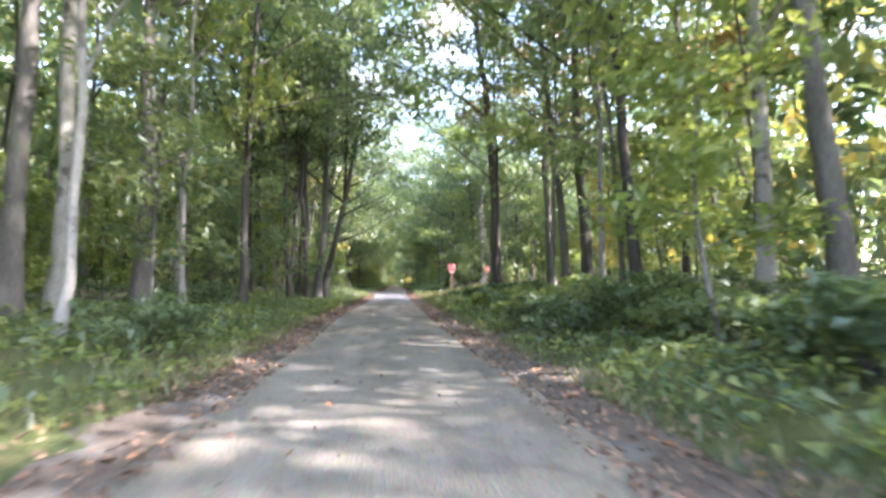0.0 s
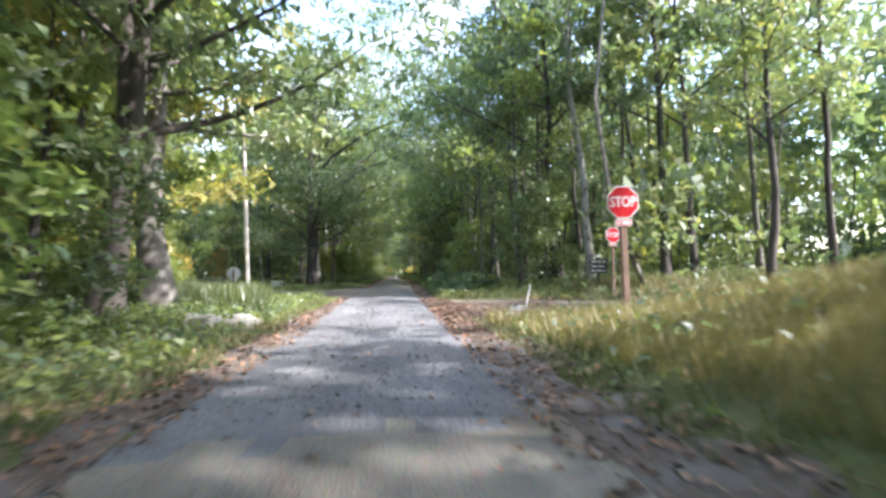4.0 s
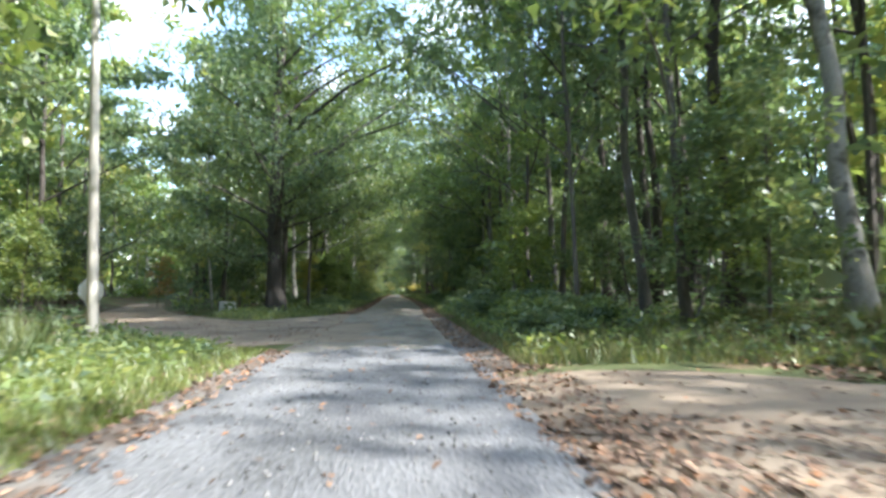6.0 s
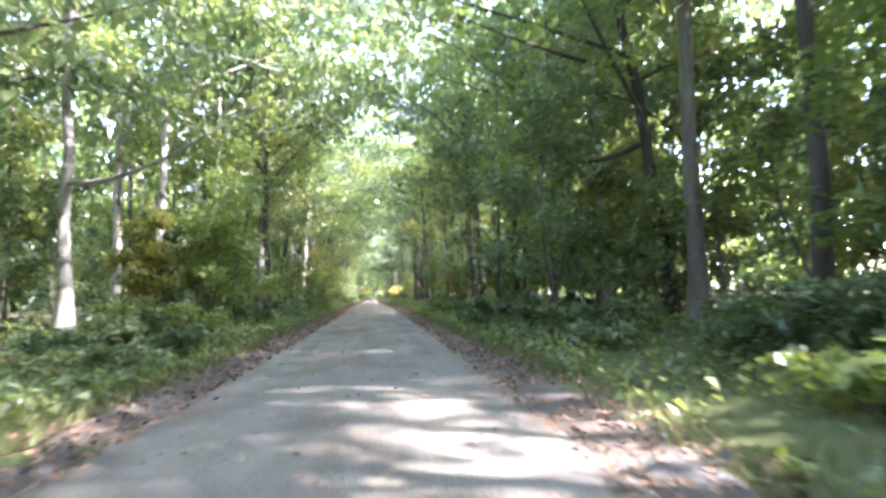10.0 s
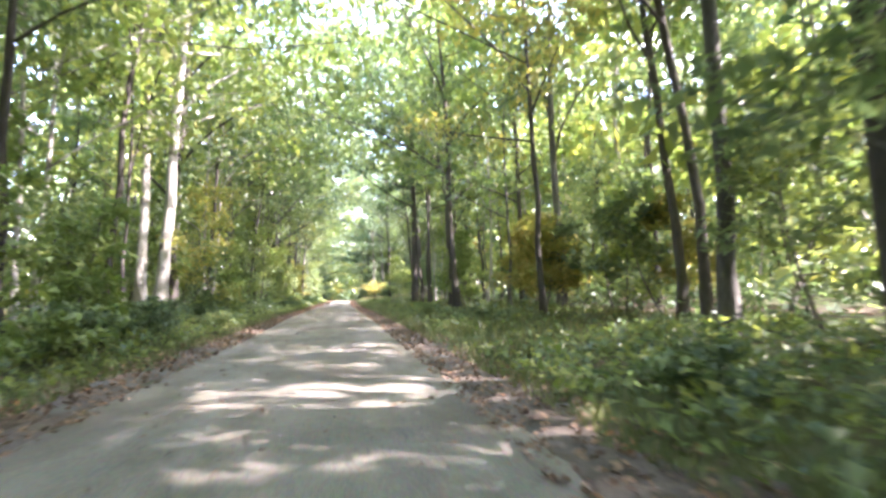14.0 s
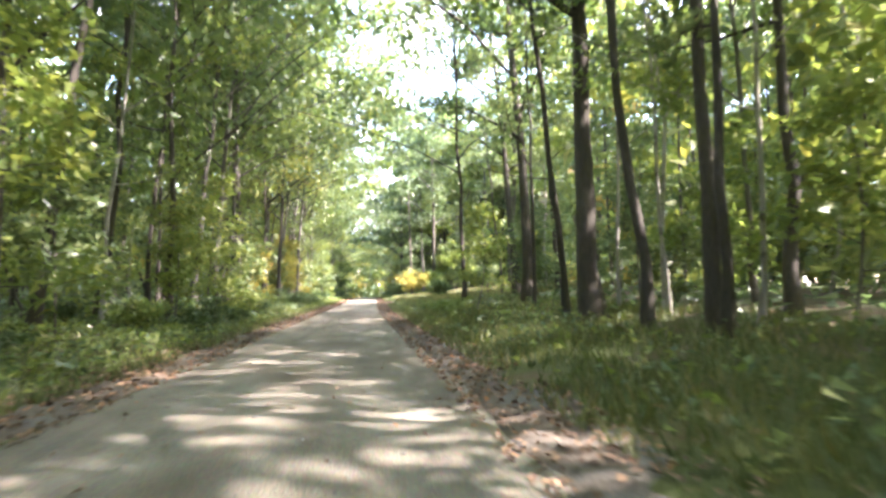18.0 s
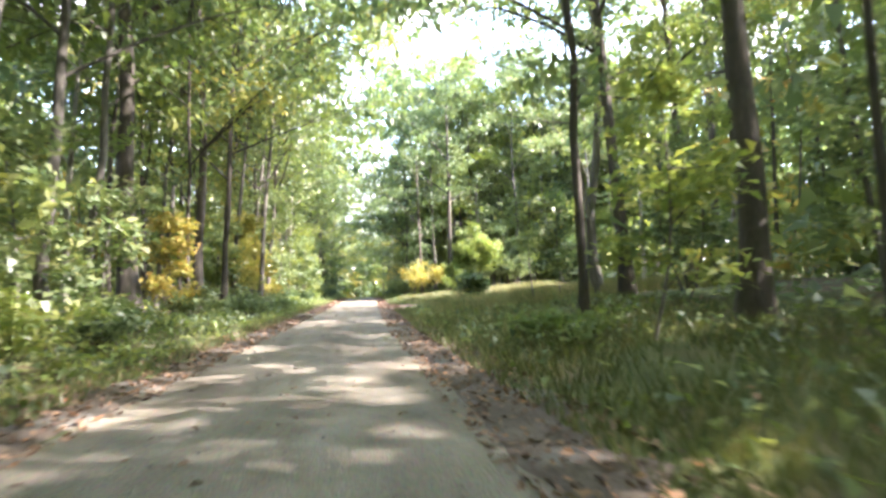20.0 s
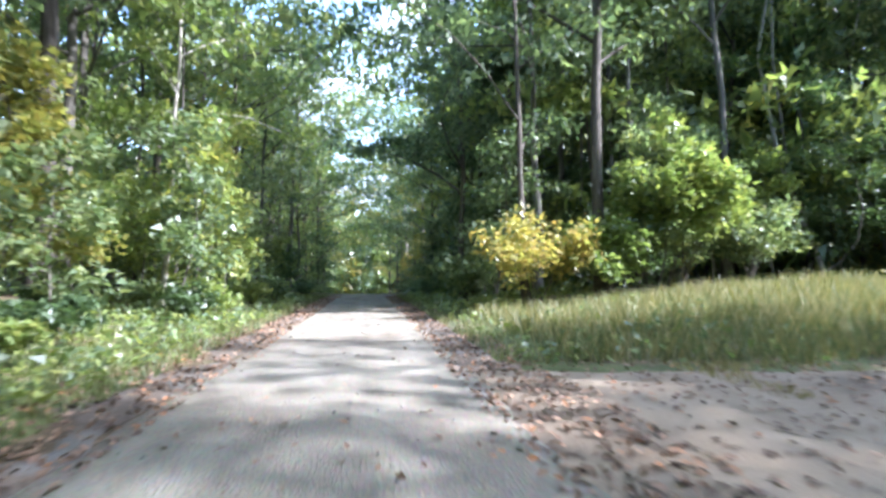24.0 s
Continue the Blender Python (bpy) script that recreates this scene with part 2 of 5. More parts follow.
def part(name, data, parent, label=""):
    """One mesh object under a thing or under a part; data is a mesh."""
    ob = new(name, data)
    ob.parent = parent
    return tagged(ob, label)


def empty(name, place, label, category, group="", turn=0.0):
    ob = new(name)
    ob.empty_display_size = 0.2
    ob.location, ob.rotation_euler = place, (0, 0, turn)
    return tagged(ob, label, category, group)


def bm_mesh(name, bm, mat, smooth=False):
    me = bpy.data.meshes.new(name)
    for f in bm.faces:
        f.smooth = smooth
    bm.to_mesh(me)
    bm.free()
    me.materials.append(mat)
    return me


def tube(points, radii, sides):
    """Corners and quads of a tapered tube along points."""
    p, r = np.asarray(points, float), np.asarray(radii, float)
    n = len(p)
    along = np.gradient(p, axis=0)
    along /= np.linalg.norm(along, axis=1, keepdims=True) + 1e-9
    ref = np.where(np.abs(along[:, 2:3]) > 0.9, np.array([[1.0, 0, 0]]), np.array([[0, 0, 1.0]]))
    a = np.cross(along, ref)
    a /= np.linalg.norm(a, axis=1, keepdims=True) + 1e-9
    b = np.cross(along, a)
    ang = np.linspace(0, 2 * np.pi, sides, endpoint=False)
    ring = a[:, None] * np.cos(ang)[None, :, None] + b[:, None] * np.sin(ang)[None, :, None]
    v = (p[:, None] + ring * r[:, None, None]).reshape(-1, 3)
    i, j = np.meshgrid(np.arange(n - 1), np.arange(sides), indexing="ij")
    k = (j + 1) % sides
    f = np.stack([i * sides + j, i * sides + k, (i + 1) * sides + k, (i + 1) * sides + j], -1).reshape(-1, 4)
    return v, f


def joined(pieces):
    vs, fs, at = [], [], 0
    for v, f in pieces:
        vs.append(v)
        fs.append(f + at)
        at += len(v)
    return np.concatenate(vs), np.concatenate(fs)


def leaves(rng, centres, size, flat=0.5, droop=0.15):
    """One folded leaf (a kite of four corners) at each centre."""
    n = len(centres)
    yaw = rng.uniform(0, 2 * np.pi, n)
    tilt = rng.normal(0, flat, n) - droop
    roll = rng.normal(0, flat, n)
    s = size * rng.uniform(0.65, 1.35, n)
    c, sn = np.cos(yaw), np.sin(yaw)
    fwd = np.stack([c * np.cos(tilt), sn * np.cos(tilt), np.sin(tilt)], -1)
    side = np.stack([-sn * np.cos(roll), c * np.cos(roll), np.sin(roll)], -1)
    s = s[:, None]
    mid = centres + fwd * s * 0.08
    v = np.stack([centres - fwd * s * 0.55, mid + side * s * 0.36, centres + fwd * s * 0.62, mid - side * s * 0.36], 1)
    v[:, (1, 3), 2] += (s * 0.1)
    return v.reshape(-1, 3), np.arange(4 * n).reshape(n, 4)


def mixed_mesh(name, groups):
    """A mesh of several materials: groups of (corners, faces, material), all of triangles or all of quads."""
    v, f = joined([g[:2] for g in groups])
    me = np_mesh(name, v, f, groups[0][2])
    for g in groups[1:]:
        me.materials.append(g[2])
    me.polygons.foreach_set("material_index", np.repeat(np.arange(len(groups)), [len(g[1]) for g in groups]).astype(np.int32))
    return me


def sprays(rng, centres, size, flat=0.8):
    """One three-cornered leaf spray at each centre."""
    n = len(centres)
    yaw, tilt, roll = rng.uniform(0, 2 * np.pi, n), rng.normal(-0.15, flat, n), rng.normal(0, flat, n)
    s = (size * rng.uniform(0.6, 1.4, n))[:, None]
    c, sn = np.cos(yaw), np.sin(yaw)
    fwd = np.stack([c * np.cos(tilt), sn * np.cos(tilt), np.sin(tilt)], -1)
    side = np.stack([-sn * np.cos(roll), c * np.cos(roll), np.sin(roll)], -1)
    v = np.stack([centres - fwd * s * 0.4 + side * s * 0.38, centres - fwd * s * 0.4 - side * s * 0.38, centres + fwd * s * 0.75], 1)
    return v.reshape(-1, 3), np.arange(3 * n).reshape(n, 3)


def blades(rng, x, y, z, height, width):
    """Grass: one bent, pointed blade at each place."""
    n = len(x)
    h = height * rng.uniform(0.5, 1.3, n)
    a, b = rng.uniform(0, 6.3, n), rng.uniform(0, 6.3, n)
    w = width * rng.uniform(0.6, 1.4, n)
    foot = np.stack([x, y, z - 0.02], -1)
    side = np.stack([np.cos(a) * w, np.sin(a) * w, 0 * a], -1)
    tip = foot + np.stack([np.cos(b) * h * 0.45, np.sin(b) * h * 0.45, h * 0.95], -1)
    return np.stack([foot - side, foot + side, tip], 1).reshape(-1, 3), np.arange(3 * n).reshape(n, 3)


# ---- the lie of the land ----
EDGE_Y = (-30, 5, 20, 50, 62, 88, 104, 130, 150, 165, 200, 215, 240, 300, 420)
LEFT_X = (-1.8, -1.75, -2.25, -2.15, -2.7, -2.9, -2.7, -2.75, -3.0, -3.35, -3.05, -2.9, -2.8, -2.7, -9.0)
RIGHT_X = (2.6, 2.55, 2.2, 1.9, 1.9, 2.1, 2.45, 2.55, 2.4, 2.15, 1.2, 1.2, 1.4, 1.4, -4.6)
FORK = ((-1.0, 73.5), (-6.0, 78.0), (-11.0, 83.5), (-16.0, 91.5), (-20.5, 100.5), (-26.0, 114.0), (-34.0, 134.0), (-44.0, 164.0))
FORK_HALF = (5.0, 3.9, 3.2, 2.7, 2.5, 2.4, 2.3, 2.3)
LANE = ((1.0, 59.0), (4.6, 60.2), (8.6, 59.6), (20.0, 60.8), (45.0, 63.0), (80.0, 68.0))
LANE_HALF = (6.6, 5.6, 2.7, 2.5, 2.5, 2.4)
APRON = ((-3.2, 75.5), (-4.4, 82.0), (-2.6, 91.0))
APRON_HALF = (4.5, 3.8, 1.2)
PULL = ((1.0, 221.6), (4.5, 222.0), (8.0, 223.0), (11.0, 224.0))
PULL_HALF = (5.0, 4.0, 2.6, 1.2)


def step01(v):
    v = np.clip(v, 0, 1)
    return v * v * (3 - 2 * v)


def beside(x, y, line, halves):
    """How far outside a side track a place lies, in metres (negative: on it)."""
    best = np.full(np.shape(x), 1e3)
    for (p, q, a, b) in zip(line[:-1], line[1:], halves[:-1], halves[1:]):
        dx, dy = q[0] - p[0], q[1] - p[1]
        s = np.clip(((x - p[0]) * dx + (y - p[1]) * dy) / (dx * dx + dy * dy), 0, 1)
        best = np.minimum(best, np.hypot(x - p[0] - s * dx, y - p[1] - s * dy) - (a + (b - a) * s))
    return best


def waves(x, y):
    return 0.5 * np.sin(0.9 * x + 0.37 * y) * np.sin(0.53 * y - 0.21 * x) + 0.5 * np.sin(0.31 * x - 0.47 * y + 1.3)


def crest(y):
    return -np.minimum(0.0006 * np.maximum(0, y - 255) ** 2, 7.0)


def tracks(x, y):
    """How far outside the side tracks of its own side of the road a place lies."""
    left = np.minimum(beside(x, y, FORK, FORK_HALF), beside(x, y, APRON, APRON_HALF))
    right = np.minimum(beside(x, y, LANE, LANE_HALF), beside(x, y, PULL, PULL_HALF))
    return np.where(np.asarray(x) < 0, left, right)


def ground_z(x, y):
    x, y = np.asarray(x, float), np.asarray(y, float)
    right = x - np.interp(y, EDGE_Y, RIGHT_X) - 0.7
    left = np.interp(y, EDGE_Y, LEFT_X) - 0.4 - x
    slope_r = np.interp(y, (-30, 30, 45, 48, 50.5, 61, 65, 100, 190, 200, 216, 221, 232, 238, 300), (0.2, 0.2, 0.26, 0.22, 0.05, 0.06, 0.13, 0.1, 0.13, 0.15, 0.15, 0.08, 0.1, 0.16, 0.1))
    rise_r = 4.5 * (1 - np.exp(-np.maximum(right, 0) / 4.5)) * slope_r + np.clip(right - 3, 0, 14) * slope_r * 0.35
    rise_l = (np.clip(left, 0, 9) * 0.085 + np.clip(left - 9, 0, 30) * 0.02) * np.interp(y, (50, 66, 102, 114), (1, 0.2, 0.05, 1))
    off = step01((tracks(x, y) - 0.2) / 3.5)
    z = (rise_r + rise_l) * off
    loose = step01(np.maximum(right, left) / 2.5) * off
    z = z + loose * 0.09 * waves(x * 1.3, y * 1.3)
    return z + crest(y) - 0.05 * step01((-np.maximum(right, left) - 0.2) / 0.5)


def strip(name, xs, ys):
    """Corners and quads of a sheet of rows, xs and ys of shape (rows, columns)."""
    n, m = xs.shape
    i, j = np.meshgrid(np.arange(n - 1), np.arange(m - 1), indexing="ij")
    a = (i * m + j).ravel()
    return np.stack([a, a + 1, a + m + 1, a + m], -1)


gx = np.concatenate([-np.geomspace(600, 34, 10), np.arange(-32, -14, 2.0), np.arange(-14, 14.1, 0.5), np.arange(16, 34, 2.0), np.geomspace(36, 600, 10)])
gy = np.concatenate([-np.geomspace(400, 30, 8), np.arange(-28, 300, 0.8), np.geomspace(302, 1200, 24)])
GX, GY = np.meshgrid(gx, gy)
ground_mesh = np_mesh("ground", np.stack([GX, GY, ground_z(GX, GY)], -1).reshape(-1, 3), strip("ground", GX, GY), FLOOR, True)
ground_mesh.materials.append(VERGE)
mx, my = (GX[:-1, :-1] + GX[1:, 1:]) / 2, (GY[:-1, :-1] + GY[1:, 1:]) / 2
off_r, off_l = mx - np.interp(my, EDGE_Y, RIGHT_X), np.interp(my, EDGE_Y, LEFT_X) - mx
verge = ((off_r > 0.5) & (off_r < 5.5 + 1.5 * waves(mx, my))) | ((off_l > 0.5) & (off_l < 4.2 + 1.5 * waves(mx, my)))
verge |= (off_r > 0) & (off_r < 18) & (my > 207) & (my < 237)
verge |= (np.abs(mx) < 14) & (my > 42) & (my < 80)
ground_mesh.polygons.foreach_set("material_index", verge.ravel().astype(np.int32))
ground = tagged(new("ground", ground_mesh), "brown leaf-strewn forest floor with grassy green verges", "ground", kind="structure")

# the road: crowned, with two shallow wheel tracks and ragged edges
ry = np.arange(-28, 420, 0.5)
cols = np.linspace(0, 1, 17)
wobble = 0.07 * np.sin(ry * 0.33) + 0.05 * np.sin(ry * 1.3 + 1) + 0.05 * np.sin(ry * 4.1)
wobble2 = 0.07 * np.sin(ry * 0.28 + 2) + 0.05 * np.sin(ry * 1.6) + 0.05 * np.sin(ry * 4.7)
lx, rx_ = np.interp(ry, EDGE_Y, LEFT_X) - 0.12 + wobble, np.interp(ry, EDGE_Y, RIGHT_X) + 0.12 + wobble2
RX = lx[:, None] + (rx_ - lx)[:, None] * cols[None]
RY = np.repeat(ry[:, None], len(cols), 1)
across = 0.05 * (1 - (2 * cols - 1) ** 2) - 0.018 * (np.exp(-((cols - 0.36) / 0.07) ** 2) + np.exp(-((cols - 0.7) / 0.07) ** 2)) - 0.05 * (np.abs(2 * cols - 1) > 0.99)
RZ = crest(RY) - 0.012 + across[None] + 0.006 * waves(RX * 3, RY * 2)
road_mesh = np_mesh("road", np.stack([RX, RY, RZ], -1).reshape(-1, 3), strip("road", RX, RY), GRAVEL, True)
road_mesh.materials.append(CRUSHED)
fresh = (RY[:-1, :-1] > 41 + 1.5 * waves(RX[:-1, :-1] * 3, RY[:-1, :-1])) & (RY[:-1, :-1] < 70 + 2.5 * waves(RX[:-1, :-1] * 2, RY[:-1, :-1]))
road_mesh.materials.append(SAND)
sandy = (tracks(RX[:-1, :-1], RY[:-1, :-1]) < -2.0 + 1.8 * waves(RX[:-1, :-1] * 1.7, RY[:-1, :-1] * 0.8)) & (RX[:-1, :-1] < -0.4 + 0.8 * waves(RX[:-1, :-1], RY[:-1, :-1] * 1.7)) & (RY[:-1, :-1] > 66)
road_mesh.polygons.foreach_set("material_index", np.where(sandy, 2, fresh).ravel().astype(np.int32))
road = new("road", road_mesh)
tagged(road, "pale grey packed gravel road with faint wheel tracks", "road", kind="structure")


def road_z(x, y):
    """The road's surface, or the ground beside it."""
    a, b = np.interp(y, EDGE_Y, LEFT_X), np.interp(y, EDGE_Y, RIGHT_X)
    w = 2 * (x - a) / (b - a) - 1
    return np.where(np.abs(w) < 0.97, crest(y) - 0.012 + 0.05 * (1 - w * w), ground_z(x, y) + 0.012)


def shoulder(name, edge, side, inner, outer):
    e = np.interp(ry, EDGE_Y, edge)
    ragged = 0.1 * np.sin(ry * 1.1 + side) + 0.1 * np.sin(ry * 2.7) + 0.07 * np.sin(ry * 6.1 + side)
    w = np.linspace(0, 1, 6)
    X = (e + side * (inner + 0.6 * ragged[::-1]))[:, None] * (1 - w) + (e + side * (outer + ragged * 2))[:, None] * w
    Y = np.repeat(ry[:, None], 6, 1)
    Z = np.maximum(ground_z(X, Y) + 0.022, crest(Y) + 0.002) + 0.012 * np.sin(w * np.pi)[None] + 0.008 * waves(X * 4, Y * 4)
    Z[:, 0] = crest(Y[:, 0]) - 0.035
    Z[:, -1] = ground_z(X[:, -1], Y[:, -1]) - 0.01
    keep = tracks(X[:, 3], Y[:, 3]) > -0.4
    f = strip(name, X, Y).reshape(len(ry) - 1, 5, 4)[keep[:-1]].reshape(-1, 4)
    if side < 0:
        f = f[:, ::-1]
    ob = new(name, np_mesh(name, np.stack([X, Y, Z], -1).reshape(-1, 3), f, BED, True))
    return tagged(ob, "road shoulder of dirt and matted brown leaves", "road shoulder", kind="structure")


shoulder("pavement_shoulder_1", RIGHT_X, 1, -0.1, 0.95)
shoulder("pavement_shoulder_2", LEFT_X, -1, -0.1, 0.6)


def side_track(name, line, halves, lift, label):
    p = np.array(line)
    s = np.concatenate([[0], np.cumsum(np.hypot(*np.diff(p, axis=0).T))])
    u = np.arange(0, s[-1], 0.6)
    c = np.stack([np.interp(u, s, p[:, 0]), np.interp(u, s, p[:, 1])], -1)
    h = np.interp(u, s, halves) + 0.1 * np.sin(u * 1.7) + 0.08 * np.sin(u * 3.9)
    t = np.gradient(c, axis=0)
    t /= np.linalg.norm(t, axis=1, keepdims=True)
    w = np.linspace(-1, 1, 13)
    X = c[:, None, 0] - t[:, None, 1] * h[:, None] * w
    Y = c[:, None, 1] + t[:, None, 0] * h[:, None] * w
    Z = ground_z(X, Y) + lift * (1 - w ** 6)[None] + 0.004 * waves(X * 3, Y * 3) - 0.02 * (np.abs(w) > 0.99)
    ob = new(name, np_mesh(name, np.stack([X, Y, Z], -1).reshape(-1, 3), strip(name, X, Y), SAND, True))
    return tagged(ob, label, "road", kind="structure")


side_track("side_road_1", FORK, FORK_HALF, 0.03, "tan sandy gravel road forking away round a grassy island")
side_track("side_road_mouth", APRON, APRON_HALF, 0.038, "wide sandy gravel mouth of the forking road")
side_track("side_road_2", LANE, LANE_HALF, 0.03, "tan leaf-strewn gravel lane joining the road")
side_track("pavement_pull_off", PULL, PULL_HALF, 0.03, "tan sandy pull-off strewn with dry leaves")


# ---- trees ----
WOOD = []   # places already taken, so that trees keep their distance


def bent(p, q, sag, n, rng):
    s = np.linspace(0, 1, n)[:, None]
    side = rng.normal(0, 0.07, 3) * np.linalg.norm(np.subtract(q, p))
    return np.asarray(p) + (np.asarray(q) - p) * s + np.array([0, 0, sag]) * (s * (1 - s)) * 4 + side * np.sin(s * np.pi)


def crown_leaves(rng, ends, n, size, spread, flat, high=0.42, grow=0.0):
    """Leaf sprays in flattened clumps round the ends of the twigs; grow: how much larger they get with each metre of height."""
    per = max(1, n // max(1, len(ends)))
    mid = np.repeat(np.asarray(ends), per, axis=0)
    off = rng.normal(0, 1, mid.shape)
    off *= (rng.uniform(0, 1, (len(mid), 1)) ** 0.5) / (np.linalg.norm(off, axis=1, keepdims=True) + 1e-6)
    pts = mid + off * np.array([spread, spread, spread * high])
    return sprays(rng, pts, size * (1 + grow * np.clip(pts[:, 2] - 5, 0, 13)), flat)


def tree(name, x, y, h, dia, bark, leaf, label, base=0.35, reach=3.6, n=1800, size=0.3, lean=(0, 0), fork=0.0, limbs=11, seed=0, sides=9, group="trees along the road", flat=0.85, low=None, near=False, arch=False, bare=False):
    """A tree with a tapered trunk, limbs with twigs, and a crown of leaf sprays. base: where the crown begins, of the height;
    lean: metres by which the top leans; fork: height of a fork in the trunk; low: extra boughs as (height, azimuth, length, rise); bare: those boughs carry leaves at their tips alone."""
    rng = np.random.default_rng(seed)
    z0 = float(ground_z(x, y)) - 0.12
    ob = empty(name, (x, y, z0), label, "tree", group)
    WOOD.append((x, y))
    s = np.linspace(0, 1, 11) ** 1.15
    sway = np.cumsum(rng.normal(0, 0.07, (11, 2)), axis=0) * (h / 16)
    spine = np.stack([lean[0] * s ** 1.1, lean[1] * s ** 1.1, h * s], -1)
    spine[:, :2] += sway - sway[0]
    r0 = dia / 2
    rad = r0 * (0.12 + 0.88 * (1 - s) ** 0.8) + r0 * 0.5 * np.exp(-spine[:, 2] / (0.5 + dia * 0.5))
    v, f = tube(spine, rad, sides)
    axis = np.repeat(spine[:, :2], sides, 0)
    ang = np.arctan2(v[:, 1] - axis[:, 1], v[:, 0] - axis[:, 0])
    bulge = 1 + 0.12 * np.sin(ang * 3 + seed) * np.exp(-v[:, 2] / 1.2) + 0.06 * np.sin(ang * 5 + v[:, 2] * 1.3)
    v[:, :2] = axis + (v[:, :2] - axis) * bulge[:, None]
    part("trunk", np_mesh("trunk", v, f, BARK[bark], True), ob)
    at = lambda z: np.array([np.interp(z, spine[:, 2], spine[:, k]) for k in range(3)])
    thick = lambda z: float(np.interp(z, spine[:, 2], rad))
    ends = [spine[-1]]
    arms = []   # limbs as (path, root thickness)
    if fork:
        a = rng.uniform(0, 6.3)
        q = at(fork) + np.array([math.cos(a) * h * 0.13, math.sin(a) * h * 0.13, h - fork * 1.15])
        arms.append((bent(at(fork), q, 0.3, 7, rng), thick(fork) * 0.85))
    first, over = rng.uniform(0, 6.3), 1.55 if abs(x) < 11 else 0.8      # boughs reach out over the open road
    for k in range(limbs):
        u = (k + rng.uniform(0.2, 0.8)) / limbs
        z = h * (base + (0.97 - base) * u)
        a = first + k * 2.4 + rng.normal(0, 0.25)
        length = reach * (1.1 - (0.38 if arch else 0.62) * u) * rng.uniform(0.75, 1.2) * (1 + ((over if u > 0.15 else 0.4) if math.cos(a) * x < 0 else -0.15) * abs(math.cos(a)))
        p = at(z)
        q = p + np.array([math.cos(a) * length, math.sin(a) * length, length * (rng.uniform(0.2, 0.65) + 0.45 * u)])
        arms.append((bent(p, q, length * 0.07, 5, rng), min(thick(z) * 0.55, 0.02 + length * 0.018)))
    for (z, a, length, rise) in (low or ()):
        p, a = at(z), radians(a)
        q = p + np.array([math.sin(a) * length, math.cos(a) * length, rise])
        arms.append((bent(p, q, -0.07 * length, 8, rng), min(thick(z) * 0.62, 0.06 + 0.014 * length)))
    plain = len(arms) - len(low or ()) if bare else len(arms)
    for k, (path, r) in enumerate(arms):
        m = len(path)
        wood = [tube(path, np.linspace(r, 0.012, m), 5)]
        span = np.linalg.norm(path[-1] - path[0])
        ends += list(path[m // 3:] if k < plain else path[-1:])
        for j in range(3 if m < 6 else 6):
            w = path[m // 2 + j % (m - m // 2)]
            d = rng.normal(0, 1, 3) * (1, 1, 0.45) + (0, 0, 0.2)
            e = w + d / np.linalg.norm(d) * span * rng.uniform(0.2, 0.42)
            wood.append(tube(bent(w, e, 0.05, 3, rng), np.linspace(min(r * 0.4, 0.03), 0.007, 3), 3))
            ends += [(w + e) / 2, e] if k < plain else [e]
        part("limb", np_mesh("limb", *joined(wood), BARK[bark], True), ob)
    part("crown", np_mesh("crown", *crown_leaves(rng, ends, int(n * (2.5 if near else 1.5)), size * (0.72 if near else 0.9), reach * 0.29, flat, grow=0.03), LEAF[leaf]), ob)
    return ob


LABELS = {"green": "green leaves", "dark": "dark green leaves", "lime": "yellow-green leaves", "yellow": "yellow autumn leaves", "rust": "rust-orange autumn leaves"}
BARKS = {"grey": "grey-barked", "dark": "dark-barked", "pale": "pale smooth-barked"}


def row(group, specs, leafy=False, **more):
    """Trees of one stretch: x, y, height, trunk thickness, lean to the right, bark, leaf."""
    for k, (x, y, h, dia, lean, bark, leaf) in enumerate(specs):
        size = "thin young" if dia < 0.25 else "stout old" if dia > 0.7 else "tall"
        thin = dia < 0.25
        h, lean = h * 1.24, lean * 1.24
        tree("tree", x, y, h, dia, bark, leaf, f"{size} {BARKS[bark]} tree with {LABELS[leaf]}", base=0.12 if leafy else 0.3 if thin else 0.36, reach=2.3 if thin else 4.7, n=760 if thin else 3000 if leafy else 2200,
             size=0.24 if thin else 0.4 if leafy else 0.28, lean=(lean, 0), limbs=8 if thin else 12, seed=int(abs(x * 131 + y * 17)) + k, group=group, near=abs(x) < 10.5 or (y > 200 and 0 < x < 32), **more)

row("trees before the crossing", (
    (-8.4, 10.2, 20, 0.5, 0.3, "grey", "green"), (-9.0, 13.0, 21, 0.47, 0.2, "pale", "green"), (-8.1, 16.0, 21, 0.6, 0.5, "grey", "green"), (-7.3, 17.5, 15, 0.22, 0.2, "pale", "lime"),
    (-8.3, 29.2, 18, 0.36, 0.0, "dark", "green"), (-9.4, 34.7, 19, 0.44, -0.3, "dark", "green"), (-10.1, 40.5, 20, 0.55, 0.0, "dark", "green"), (-6.1, 31.3, 18, 0.36, -0.4, "dark", "green"), (-5.3, 33.2, 17, 0.34, -0.9, "dark", "green"), (-5.7, 34.6, 18, 0.3, -0.5, "grey", "dark"),
    (-5.1, 35.9, 20, 0.55, 0.8, "grey", "green"), (-6.6, 36.4, 18, 0.3, -0.2, "dark", "green"), (-8.1, 43.6, 18, 0.5, 0.4, "dark", "green"), (-15.8, 26.7, 17, 0.35, 0.0, "grey", "green"),
))
